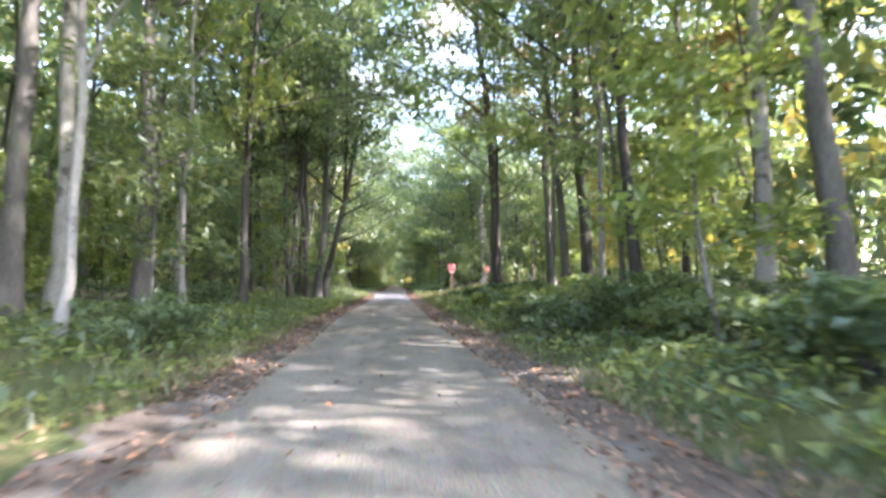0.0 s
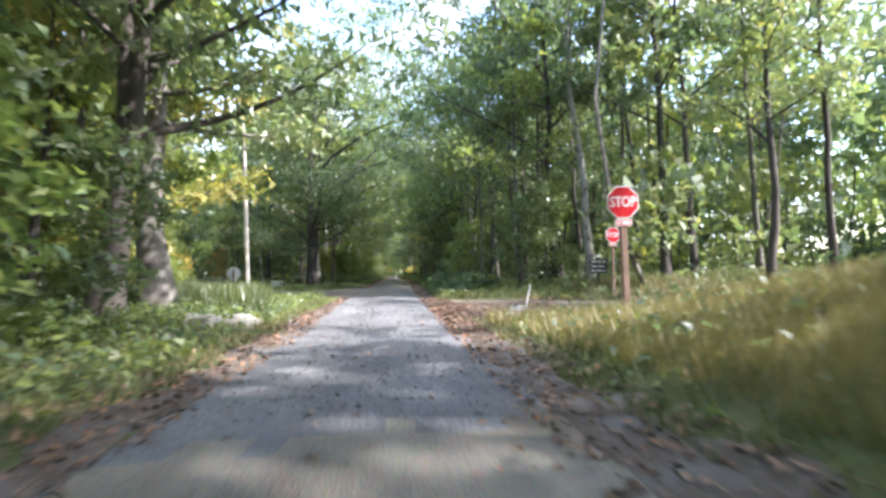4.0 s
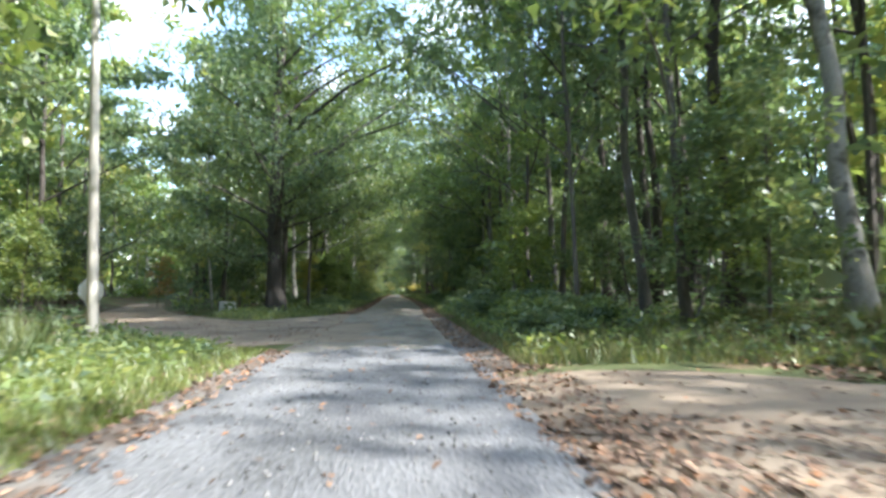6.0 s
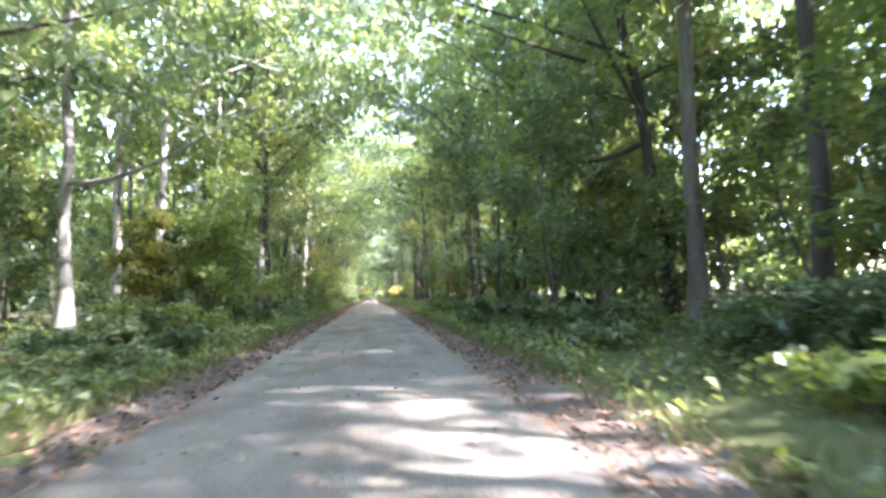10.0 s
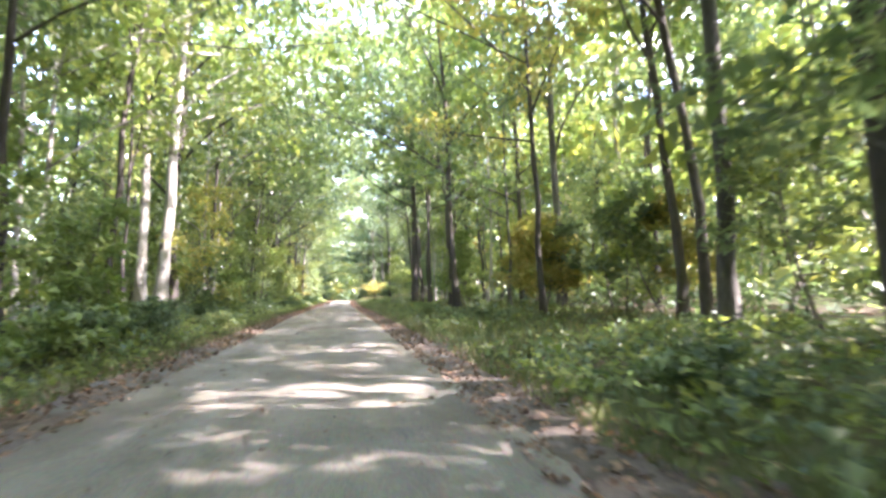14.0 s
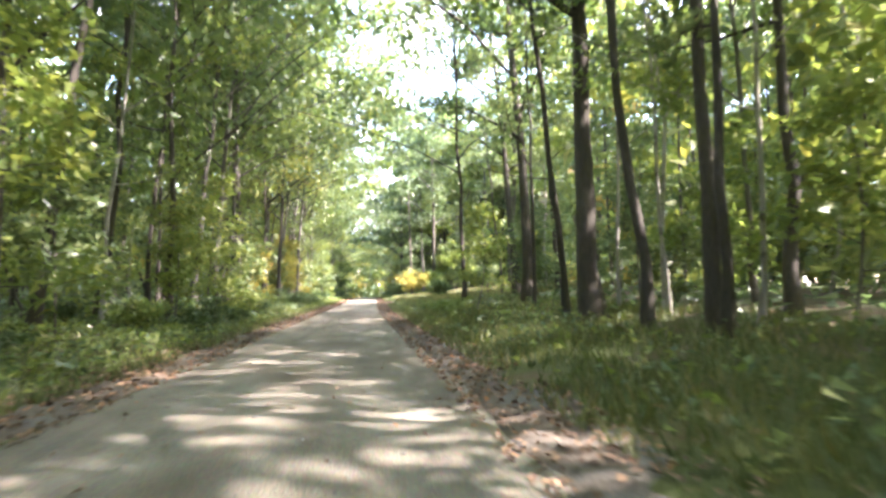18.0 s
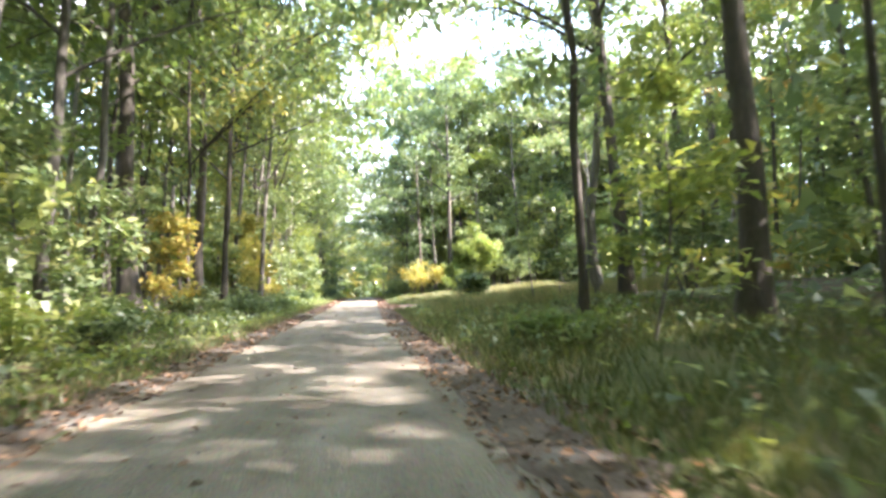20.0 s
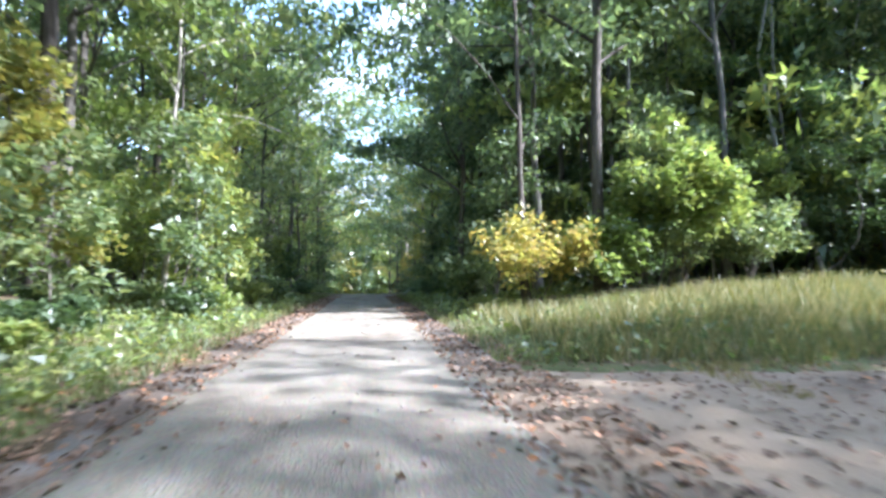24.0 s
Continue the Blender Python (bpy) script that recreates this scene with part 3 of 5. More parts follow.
row("trees before the crossing", (
    (9.8, 7.4, 20, 0.5, -1.6, "grey", "green"), (8.7, 14.8, 18, 0.42, -2.4, "dark", "green"), (9.6, 18.2, 16, 0.26, -1.6, "grey", "green"), (9.9, 22.9, 20, 0.58, -0.6, "dark", "green"), (9.3, 24.4, 19, 0.45, -2.0, "grey", "lime"),
    (12.4, 18.4, 16, 0.3, -0.3, "dark", "green"), (12.9, 14.5, 14, 0.16, -1.0, "dark", "rust"), (7.1, 31.8, 20, 0.72, -1.8, "dark", "green"), (10.1, 30.1, 18, 0.5, -0.7, "grey", "rust"), (12.9, 40.9, 19, 0.4, 0.0, "dark", "green"),
))
tree("tree", -4.8, 37.7, 21, 0.52, "dark", "green", "dark leaning tree sending crooked boughs out over the road", base=0.42, reach=4.6, n=2400, lean=(4.0, 1.0), fork=7.5, seed=6, near=True, low=((6.4, 80, 4.4, 2.3), (8.6, 60, 4.6, 2.8), (7.4, 250, 4.0, 3.4)), bare=True)
tree("tree", -7.3, 51.6, 15, 0.8, "dark", "green", "dark forked tree arching a long bough over the road", base=0.4, reach=4.4, n=2600, lean=(1.6, 0), fork=4.5, seed=5, low=((5.0, 85, 6.5, 3.0), (7.0, 100, 6.0, 2.5)))
tree("tree", -7.6, 55.6, 18, 0.95, "grey", "green", "stout rough-barked tree beside tall roadside weeds", base=0.4, reach=4.5, n=2600, lean=(0.2, 0), seed=8, low=((6.5, 60, 5.5, 0.5), (7.5, 110, 5.5, 0.8)))
row("trees before the fork", (
    (-13.6, 62.0, 17, 0.4, 0.0, "dark", "lime"), (-14.5, 67.5, 18, 0.45, 0.3, "grey", "yellow"), (-17.0, 71.0, 18, 0.4, 0.0, "dark", "lime"), (-12.8, 57.5, 16, 0.35, 0.5, "dark", "yellow"), (-19.5, 76.5, 19, 0.45, 0.0, "dark", "green"), (-22.0, 84.0, 18, 0.4, 0.0, "dark", "lime"),
))
row("leafy trees before the fork", (
    (-11.6, 58.4, 15, 0.3, 0.0, "dark", "lime"), (-12.6, 62.4, 17, 0.32, 0.2, "dark", "yellow"), (-13.4, 66.6, 17, 0.34, 0.0, "grey", "lime"), (-15.2, 70.6, 18, 0.34, 0.0, "dark", "lime"), (-16.4, 63.6, 18, 0.32, 0.0, "dark", "green"), (-18.6, 68.2, 18, 0.32, 0.0, "dark", "green"),
), leafy=True)
row("trees past the crossing", (
    (12.0, 68.5, 20, 0.55, -1.8, "pale", "green"), (16.0, 67.2, 20, 0.5, -0.2, "dark", "green"), (17.0, 73.0, 20, 0.4, -0.8, "dark", "green"), (14.0, 84.0, 19, 0.5, -0.4, "dark", "green"), (15.5, 92.0, 18, 0.5, 0.0, "dark", "green"),
    (12.0, 79.5, 20, 0.42, 0.3, "dark", "dark"), (17.0, 85.4, 18, 0.5, -0.5, "dark", "green"), (18.5, 68.5, 20, 0.42, -0.8, "dark", "lime"),
    (9.2, 74.6, 20, 0.36, -1.6, "grey", "green"), (12.3, 86.5, 18, 0.5, -0.3, "dark", "dark"), (13.0, 77.6, 18, 0.2, -1.0, "dark", "green"), (8.0, 81.5, 21, 0.3, 0.4, "dark", "dark"),
))
tree("oak_tree", -8.35, 94.8, 25, 1.05, "dark", "green", "huge dark oak with heavy limbs on the grassy island", base=0.16, reach=7.4, n=9000, size=0.32, lean=(0.3, 0), limbs=26, seed=21, near=True, low=((6.0, 70, 6.0, 2.6), (4.4, 260, 5.0, 1.5), (7.5, 130, 6.0, 3.0)))
tree("oak_tree", -8.6, 98.5, 19, 0.5, "dark", "lime", "slimmer oak standing close behind a larger one", base=0.22, reach=5.0, n=2600, size=0.3, limbs=17, seed=22, near=True)
row("trees past the island", (
    (-6.9, 99.6, 15, 0.26, 0.1, "dark", "lime"), (-9.4, 101.6, 17, 0.4, -0.4, "dark", "green"), (-11.6, 106.2, 17, 0.42, 0.0, "dark", "green"),
    (-7.0, 129.3, 18, 0.45, 0.0, "dark", "green"), (-14.0, 123.2, 19, 0.45, 0.0, "pale", "green"), (-10.2, 119.0, 18, 0.42, 0.2, "pale", "lime"), (-8.0, 131.5, 19, 0.6, 0.3, "grey", "green"),
    (9.0, 96.6, 18, 0.42, -1.0, "grey", "green"), (9.3, 98.8, 14, 0.16, -0.6, "dark", "lime"), (9.0, 101.2, 17, 0.4, -0.4, "dark", "green"), (11.5, 104.0, 16, 0.18, 0.0, "dark", "lime"),
))
tree("tree", 9.9, 108.4, 18, 0.5, "dark", "lime", "dark leaning tree with a bough bent over the road", base=0.35, reach=4.2, n=2600, lean=(-3.4, -0.4), seed=31, low=((8.5, 265, 6.5, 1.5), (6.0, 280, 5.0, 0.3)), bare=True)
tree("tree", -10.1, 111.0, 18, 0.46, "pale", "green", "pale grey tree reaching a long bare bough towards the road", base=0.45, reach=4.0, n=1900, lean=(-0.5, 0), seed=33, low=((5.2, 117, 9.2, 2.3),), bare=True)
row("trees of the middle stretch", (
    (10.0, 128.2, 18, 0.4, 0.0, "dark", "green"), (9.0, 136.2, 18, 0.5, -0.9, "dark", "green"), (10.0, 143.7, 16, 0.3, -1.6, "dark", "green"), (8.6, 139.8, 17, 0.4, -1.2, "grey", "lime"), (9.2, 141.4, 16, 0.28, -1.9, "dark", "lime"),
    (8.2, 135.6, 18, 0.5, -0.5, "dark", "green"), (7.6, 176.2, 17, 0.35, -0.2, "dark", "dark"), (8.0, 149.4, 15, 0.26, 0.0, "dark", "yellow"), (13.0, 149.8, 16, 0.25, 0.0, "dark", "lime"),
    (-8.8, 159.0, 19, 0.62, 0.9, "pale", "lime"), (-9.9, 159.8, 19, 0.55, -0.3, "pale", "green"), (-8.2, 145.1, 17, 0.3, 0.0, "dark", "green"),
))
row("trees of the middle stretch", (
    (-9.6, 178.4, 18, 0.66, 0.6, "grey", "lime"), (-10.2, 176.6, 12, 0.17, -0.3, "grey", "yellow"), (-10.5, 183.1, 16, 0.32, 0.0, "dark", "green"), (7.0, 181.2, 19, 0.62, -0.7, "dark", "dark"), (7.4, 175.6, 16, 0.22, -0.4, "dark", "green"),
    (9.0, 176.8, 12, 0.14, 0.3, "pale", "lime"), (11.0, 178.2, 17, 0.34, -0.1, "dark", "green"), (11.2, 171.4, 15, 0.22, -0.9, "dark", "lime"), (11.4, 169.4, 14, 0.14, -0.6, "pale", "lime"), (12.0, 174.0, 14, 0.14, 0.0, "grey", "green"),
    (8.4, 193.2, 18, 0.6, -0.4, "dark", "dark"), (7.6, 189.3, 15, 0.17, -0.2, "dark", "green"),
))
row("trees of the middle stretch", (
    (9.6, 181.8, 14, 0.16, -1.0, "pale", "lime"), (8.6, 179.8, 13, 0.12, -0.2, "pale", "lime"), (12.4, 181.4, 15, 0.2, -0.5, "grey", "lime"), (9.2, 184.2, 13, 0.13, 0.0, "pale", "green"), (14.0, 176.2, 15, 0.2, -0.3, "dark", "green"),
    (-8.4, 203.8, 19, 0.7, -0.6, "dark", "lime"), (-8.2, 184.6, 12, 0.16, 0.9, "pale", "lime"), (-8.0, 210.4, 17, 0.5, 0.0, "dark", "yellow"), (10.6, 203.4, 19, 0.55, -1.2, "dark", "green"), (10.0, 204.8, 15, 0.2, -1.4, "grey", "green"),
    (14.0, 204.4, 18, 0.38, -0.8, "dark", "lime"), (14.6, 201.0, 16, 0.2, -0.4, "grey", "lime"),
))
row("trees round the clearing", (
    (-9.2, 233.5, 18, 0.6, 0.2, "dark", "green"), (-9.8, 235.6, 17, 0.4, 0.1, "grey", "green"), (-7.6, 238.2, 13, 0.2, 0.5, "pale", "lime"), (-9.0, 256.6, 18, 0.5, 0.0, "dark", "lime"), (7.5, 242.0, 18, 0.4, -0.5, "grey", "green"),
    (8.8, 237.8, 19, 0.5, -0.1, "dark", "green"), (14.0, 246.2, 18, 0.32, 0.0, "grey", "green"), (13.6, 252.0, 18, 0.38, 0.0, "grey", "dark"), (-10.4, 252.9, 18, 0.44, 0.6, "pale", "lime"), (-12.0, 249.0, 17, 0.5, 0.0, "dark", "green"),
    # two tall trees added to cast shade over the road and pull-off
    (17.5, 205.5, 21, 0.5, 0.0, "dark", "green"), (20.5, 212.0, 21, 0.5, 0.0, "grey", "green"),
    (20.0, 245.4, 22, 0.34, 0.0, "dark", "dark"), (22.5, 243.0, 22, 0.32, 0.0, "dark", "green"), (26.0, 247.0, 21, 0.3, 0.0, "dark", "green"),
    (16.8, 241.6, 22, 0.42, 0.0, "grey", "green"), (30.0, 243.0, 22, 0.4, 0.0, "dark", "green"), (24.0, 238.5, 21, 0.4, 0.0, "grey", "green"), (11.8, 243.8, 22, 0.3, -0.3, "grey", "lime"),
))


for k, (x, y) in enumerate(((-7.4, 212.6), (-6.8, 219.4), (-7.2, 224.2), (-8.4, 198.6))):
    tree("tree", x, y, 22 + k % 2, 0.34, ("dark", "grey")[k % 2], ("lime", "green")[k % 2], f"tall roadside tree reaching over the road with {LABELS[('lime', 'green')[k % 2]]}", base=0.3, reach=5.6, n=2200, size=0.3, lean=(1.8, 0), limbs=14, seed=1800 + k, near=True)
row("leafy trees past the island", (
    (13.2, 111.5, 17, 0.3, 0.0, "dark", "green"), (15.6, 116.5, 18, 0.32, 0.0, "dark", "green"), (12.8, 121.0, 17, 0.3, 0.0, "grey", "lime"), (17.2, 106.5, 18, 0.32, 0.0, "dark", "green"), (16.6, 125.0, 18, 0.32, 0.0, "dark", "lime"), (19.4, 98.5, 18, 0.32, 0.0, "dark", "green"),
), leafy=True)
row("leafy trees behind the clearing", (
    (4.9, 247.0, 21, 0.36, -0.3, "dark", "green"), (10.6, 247.6, 22, 0.4, 0.0, "grey", "lime"), (15.4, 248.0, 21, 0.38, 0.0, "dark", "green"), (20.6, 248.6, 21, 0.36, 0.0, "dark", "green"), (7.4, 254.5, 22, 0.4, 0.0, "dark", "dark"),
), leafy=True)
row("trees along the side road", (
    (-23.0, 93.0, 20, 0.45, 0.0, "dark", "green"), (-26.2, 101.0, 20, 0.5, 0.0, "dark", "green"), (-29.6, 110.0, 21, 0.45, 0.0, "grey", "lime"), (-34.0, 120.5, 21, 0.5, 0.0, "dark", "green"), (-38.4, 131.0, 21, 0.45, 0.0, "dark", "green"), (-42.6, 141.5, 20, 0.4, 0.0, "dark", "lime"),
    (-15.6, 106.0, 20, 0.42, 0.0, "dark", "green"), (-20.2, 115.6, 20, 0.42, 0.0, "dark", "green"), (-24.8, 126.0, 20, 0.4, 0.0, "dark", "green"), (-29.0, 137.0, 20, 0.4, 0.0, "grey", "lime"), (-33.6, 148.0, 20, 0.4, 0.0, "dark", "green"),
), leafy=True)
# added trees that block the sun coming over the lane, to shade the road
row("trees past the crossing", ((21.0, 65.2, 17, 0.5, 0.0, "dark", "green"), (25.0, 65.6, 20, 0.45, 0.0, "dark", "green"), (23.0, 69.0, 20, 0.4, 0.0, "grey", "green")))


# ---- the woods behind, thinned at the crossing and the clearing ----
def sunny_gap(x, y):
    """Treeless strips added towards the sun, away to the right, to light the clearing and the crossing."""
    return (12 < x < 60 and abs(y - 236 + 0.4 * (x - 10)) < 8) or (9 < x < 26 and abs(y - 54 + 0.4 * (x - 5)) < 6)


def free(x, y, gap):
    if tracks(x, y) < (2.2 if gap > 1.5 else 0.8):
        return False
    if x > 1 and 38 < y < 66 and x < 13:       # grassy bank at the crossing
        return False
    if x < 0 and 50 < y < 82 and x > (-12.3 if y < 66 else -14.5):      # weeds and lawn at the fork
        return False
    if x > 0 and 205 + 0.35 * x < y < 236 and x < 20:     # the clearing
        return False
    if 0 < x < 9.5 and 196 < y < 236 and gap > 1.5:
        return False
    if -16.5 < x < -3.5 and 80 < y < 101.5:      # grass under the oaks
        return False
    if sunny_gap(x, y):
        return False
    if -10.5 < x < -3 and 101 < y < 112 and gap > 1.0:      # open ground before the bare bough
        return False
    if gap > 1.0 and (-8.7 < x < -3 and 146 < y < 159 or -8.4 < x < -3 and 165 < y < 177):      # open before the pale trunks
        return False
    if -50 < x < -6 and 80 < y < 165 and beside(x, y, FORK, FORK_HALF) < 3.0:
        return False
    return all((x - a) ** 2 + (y - b) ** 2 > gap * gap for a, b in WOOD)


def scattered(count, near, far, y0, y1, gap, seed):
    """Random free places on both sides, that many metres off the road's edges."""
    rnd, out = random.Random(seed), []
    for _ in range(count * 14):
        y, off = rnd.uniform(y0, y1), rnd.uniform(near, far)
        x = float(np.interp(y, EDGE_Y, RIGHT_X)) + off if rnd.random() < 0.5 else float(np.interp(y, EDGE_Y, LEFT_X)) - off
        if free(x, y, gap):
            WOOD.append((x, y))
            out.append((x, y, rnd.random(), rnd.random(), rnd.random()))
            if len(out) == count:
                break
    return out


def open_floor(x, y, u, tall=False):
    """Stretches where the wood is open underneath: few bushes between bare trunks."""
    if x < 0 and -10 < y < 44:
        return x > -9 and u < 0.75
    if x > 0 and 138 < y < 197:
        return x < 9.5 and u < 0.85
    if x > 0 and -10 < y < 42:
        return x < 10 and u < 0.7 and tall
    return (195 < y < 205 and 0 < x < 9) or (64 < y < 80 and 0 < x < 6.5)


def leaf_kind(u, x, y):
    """Mostly green; a patch of yellow and rust here and there; lighter kinds where the woods should look sunlit."""
    # no dark leaves in these stretches: brighter light put into the leaf colours
    if x > 0 and 62 < y < 126:
        u = 0.26 + 0.52 * u
    if x < 0 and 120 < y < 205:
        u = 0.04 + 0.56 * u
    if x > 0 and 135 < y < 205:
        u = 0.04 + 0.75 * u
    patch = math.sin(y * 0.071 + (1.0 if x > 0 else 3.1)) + math.sin(y * 0.023 + 0.5)
    if u < 0.006 + 0.008 * patch:
        return "rust"
    if u < 0.07 + 0.05 * patch:
        return "yellow"
    return "lime" if u < 0.44 else "dark" if u > 0.88 else "green"


for k, (x, y, a, b, c) in enumerate(scattered(120, 4.0, 9.0, -8, 330, 3.0, 3)):
    leaf, bark = leaf_kind(a, x, y), ("dark", "dark", "grey", "pale")[int(b * 4)]
    dia = 0.18 + 0.32 * c * c
    tree("tree", x, y, 16 + 8 * c, dia, bark, leaf, f"{'slim' if dia < 0.3 else 'tall'} {BARKS[bark]} roadside tree with {LABELS[leaf]}", base=0.26, reach=4.2 + c, n=1450, size=0.32, lean=(-0.8 * math.copysign(c, x), 0), limbs=10, seed=1000 + k)
for k, (x, y, a, b, c) in enumerate(scattered(42, 5.0, 7.2, 40, 236, 2.0, 23)):
    if 66 < y < 122 or (x > 0 and (y < 122 or k % 2)):
        continue
    leaf = "lime" if a < 0.35 else "green"
    tree("tree", x, y, 20 + 4 * c, 0.2 + 0.14 * b, ("dark", "grey")[k % 2], leaf, f"tall roadside tree arching over the road with {LABELS[leaf]}", base=0.42, reach=7.2, n=2300, size=0.38, lean=(-2.0 * math.copysign(1, x), 0), limbs=15, seed=1700 + k, arch=True)
for k, (x, y, a, b, c) in enumerate(scattered(24, 3.6, 6.0, 246, 335, 3.5, 14)):
    leaf = leaf_kind(a, x, y)
    tree("tree", x, y, 18 + 6 * c, 0.25 + 0.2 * c, "dark", leaf, f"tall dark-barked tree arching over the road with {LABELS[leaf]}", base=0.16, reach=3.6, n=1500, size=0.34, limbs=12, seed=1500 + k)
for k, (x, y, a, b, c) in enumerate(scattered(50, 9.0, 14.0, -8, 300, 3.4, 4)):
    if x > 0 and 62 < y < 100 and c < 0.6:
        continue
    leaf, bark = leaf_kind(a, x, y), ("dark", "dark", "grey", "pale")[int(b * 4)]
    tree("tree", x, y, 18 + 8 * c, 0.2 + 0.3 * c * c, bark, leaf, f"{BARKS[bark]} woodland tree with {LABELS[leaf]}", base=0.3, reach=3.6, n=1200, size=0.31, limbs=8, seed=2000 + k, sides=7, group="trees in the woods")


def woods(name, places, label, size, per, low, high, clumps, spread, seed):
    """The woods behind, past counting: slim trunks and loose clumps of leaf sprays, joined."""
    rng = np.random.default_rng(seed)
    bark, foliage = {}, {}
    for (x, y, a, b, c) in places:
        z, h = float(ground_z(x, y)), 17 + 7 * c
        p = bent((x, y, z - 0.2), (x + rng.normal(0, 0.6), y + rng.normal(0, 0.6), z + h), 0, 5, rng)
        v, f = tube(p, np.linspace(0.08 + 0.13 * b * b, 0.03, 5), 5)
        bark.setdefault(("dark", "grey", "dark", "pale")[int(a * 4)], []).append((v, np.concatenate([f[:, :3], f[:, (0, 2, 3)]])))
        mid = np.stack([rng.normal(x, 1.7, clumps), rng.normal(y, 1.7, clumps), z + low + (high - low) * rng.uniform(0, 1, clumps)], -1)
        pts = np.repeat(mid, per, axis=0) + rng.normal(0, 1, (clumps * per, 3)) * (spread, spread, spread * 0.4)
        foliage.setdefault(leaf_kind(float(rng.random()), x, y), []).append(sprays(rng, pts, size))
    groups = [(*joined(v), BARK[k]) for k, v in bark.items()] + [(*joined(v), LEAF[k]) for k, v in foliage.items()]
    return tagged(new(name, mixed_mesh(name, groups)), label, "woods", kind="stuff")


woods("woodland", [p for p in scattered(440, 10.0, 34.0, -8, 345, 2.3, 5) if not (p[0] > 0 and 60 < p[1] < 104 and p[4] < 0.45)], "dense woodland of slim trunks and green and yellow leaves", 0.6, 44, 0.6, 24.0, 17, 1.0, 51)
woods("far_woodland", scattered(230, 34.0, 75.0, -10, 400, 3.0, 6), "far woodland closing the view behind the trees", 1.1, 40, 0.3, 25.0, 19, 1.8, 52)
end_rnd = random.Random(8)
edge_wood = [(end_rnd.uniform(21, 46), end_rnd.uniform(188, 246), end_rnd.random(), end_rnd.random(), end_rnd.random()) for _ in range(75)] + [(end_rnd.uniform(8, 44), end_rnd.uniform(240, 264), end_rnd.random(), end_rnd.random(), end_rnd.random()) for _ in range(60)]
woods("woodland_behind_the_clearing", [p for p in edge_wood if not sunny_gap(*p[:2])],
      "woodland standing behind the grassy clearing", 0.48, 92, 0.4, 23.0, 16, 1.0, 54)
woods("woodland_past_the_fork", [(end_rnd.uniform(-66, -36), end_rnd.uniform(96, 190), end_rnd.random(), end_rnd.random(), end_rnd.random()) for _ in range(46)] + [(end_rnd.uniform(-46, -24), end_rnd.uniform(66, 90), end_rnd.random(), end_rnd.random(), end_rnd.random()) for _ in range(18)],
      "dense woodland beyond the forking road", 0.7, 44, 0.2, 24.0, 17, 1.1, 56)
# extra trees added behind the wood's edge to keep the sun off it
woods("woodland_past_the_lane", [(end_rnd.uniform(19, 42), end_rnd.uniform(78, 130), end_rnd.random(), end_rnd.random(), end_rnd.random()) for _ in range(26)],
      "dense woodland standing back from the road past the lane", 0.62, 48, 0.4, 24.0, 17, 1.0, 55)
woods("woodland_at_the_bend", [(end_rnd.uniform(-36, 30), end_rnd.uniform(352, 405), end_rnd.random(), end_rnd.random(), end_rnd.random()) for _ in range(85)],
      "woodland closing the view where the road bends away", 1.1, 44, 0.3, 25.0, 18, 1.5, 53)


def sapling(x, y, h, leaf, seed, n=520, name="sapling"):
    """A young understory tree: a thin bent stem with flat leaf sprays from near the ground."""
    rng = np.random.default_rng(seed)
    ob = empty(name, (x, y, float(ground_z(x, y)) - 0.05), f"young understory tree with flat sprays of {LABELS[leaf]}", "sapling", "saplings under the trees")
    top = np.array([rng.normal(0, 0.35), rng.normal(0, 0.35), h])
    spine = bent((0, 0, 0), top, 0, 7, rng)
    arms, ends = [], [top]
    for k in range(9):
        u = 0.18 + 0.8 * (k + rng.random()) / 9
        p = np.array([np.interp(u * h, spine[:, 2], spine[:, i]) for i in range(3)])
        a, length = k * 2.4 + rng.normal(0, 0.3), (0.25 + 0.3 * h ** 0.8) * (1.15 - 0.6 * u) * rng.uniform(0.7, 1.2)
        q = p + np.array([math.cos(a) * length, math.sin(a) * length, length * rng.uniform(0.05, 0.5)])
        path = bent(p, q, 0.06, 4, rng)
        arms.append(tube(path, (0.016, 0.012, 0.008, 0.005), 4))
        ends += [path[1], path[2], path[3], (path[2] + path[3]) / 2]
    part("stem", np_mesh("stem", *tube(spine, np.linspace(0.012 + 0.006 * h, 0.008, 7), 6), BARK["grey"], True), ob)
    tagged(part("branch", np_mesh("branch", *joined(arms), BARK["grey"], True), ob), kind="stuff")
    part("foliage", np_mesh("foliage", *crown_leaves(rng, ends, n * 2, 0.2, 0.24 + 0.085 * h, 0.55, 0.75), LEAF[leaf]), ob)
    return ob


for k, (x, y, a, b, c) in enumerate(scattered(290, 3.0, 10.5, -5, 300, 1.5, 9)):
    if open_floor(x, y, c, True):
        continue
    if a < 0.12 and y < 45:
        a += 0.3
    sapling(x, y, 2.4 + 5.0 * b + 1.0 * c, leaf_kind(a, x, y), 5000 + k, 420 + int(560 * b))


rnd = random.Random(77)
for k in range(20):      # leafy young trees filling the wood's edge
    y = 97.0 + 2.0 * k + rnd.uniform(-0.8, 0.8)
    sapling(float(np.interp(y, EDGE_Y, RIGHT_X)) + rnd.uniform(6.0, 11.5), y, rnd.uniform(5.0, 8.5), ("green", "lime", "green", "lime", "yellow")[k % 5], 5600 + k, 760)


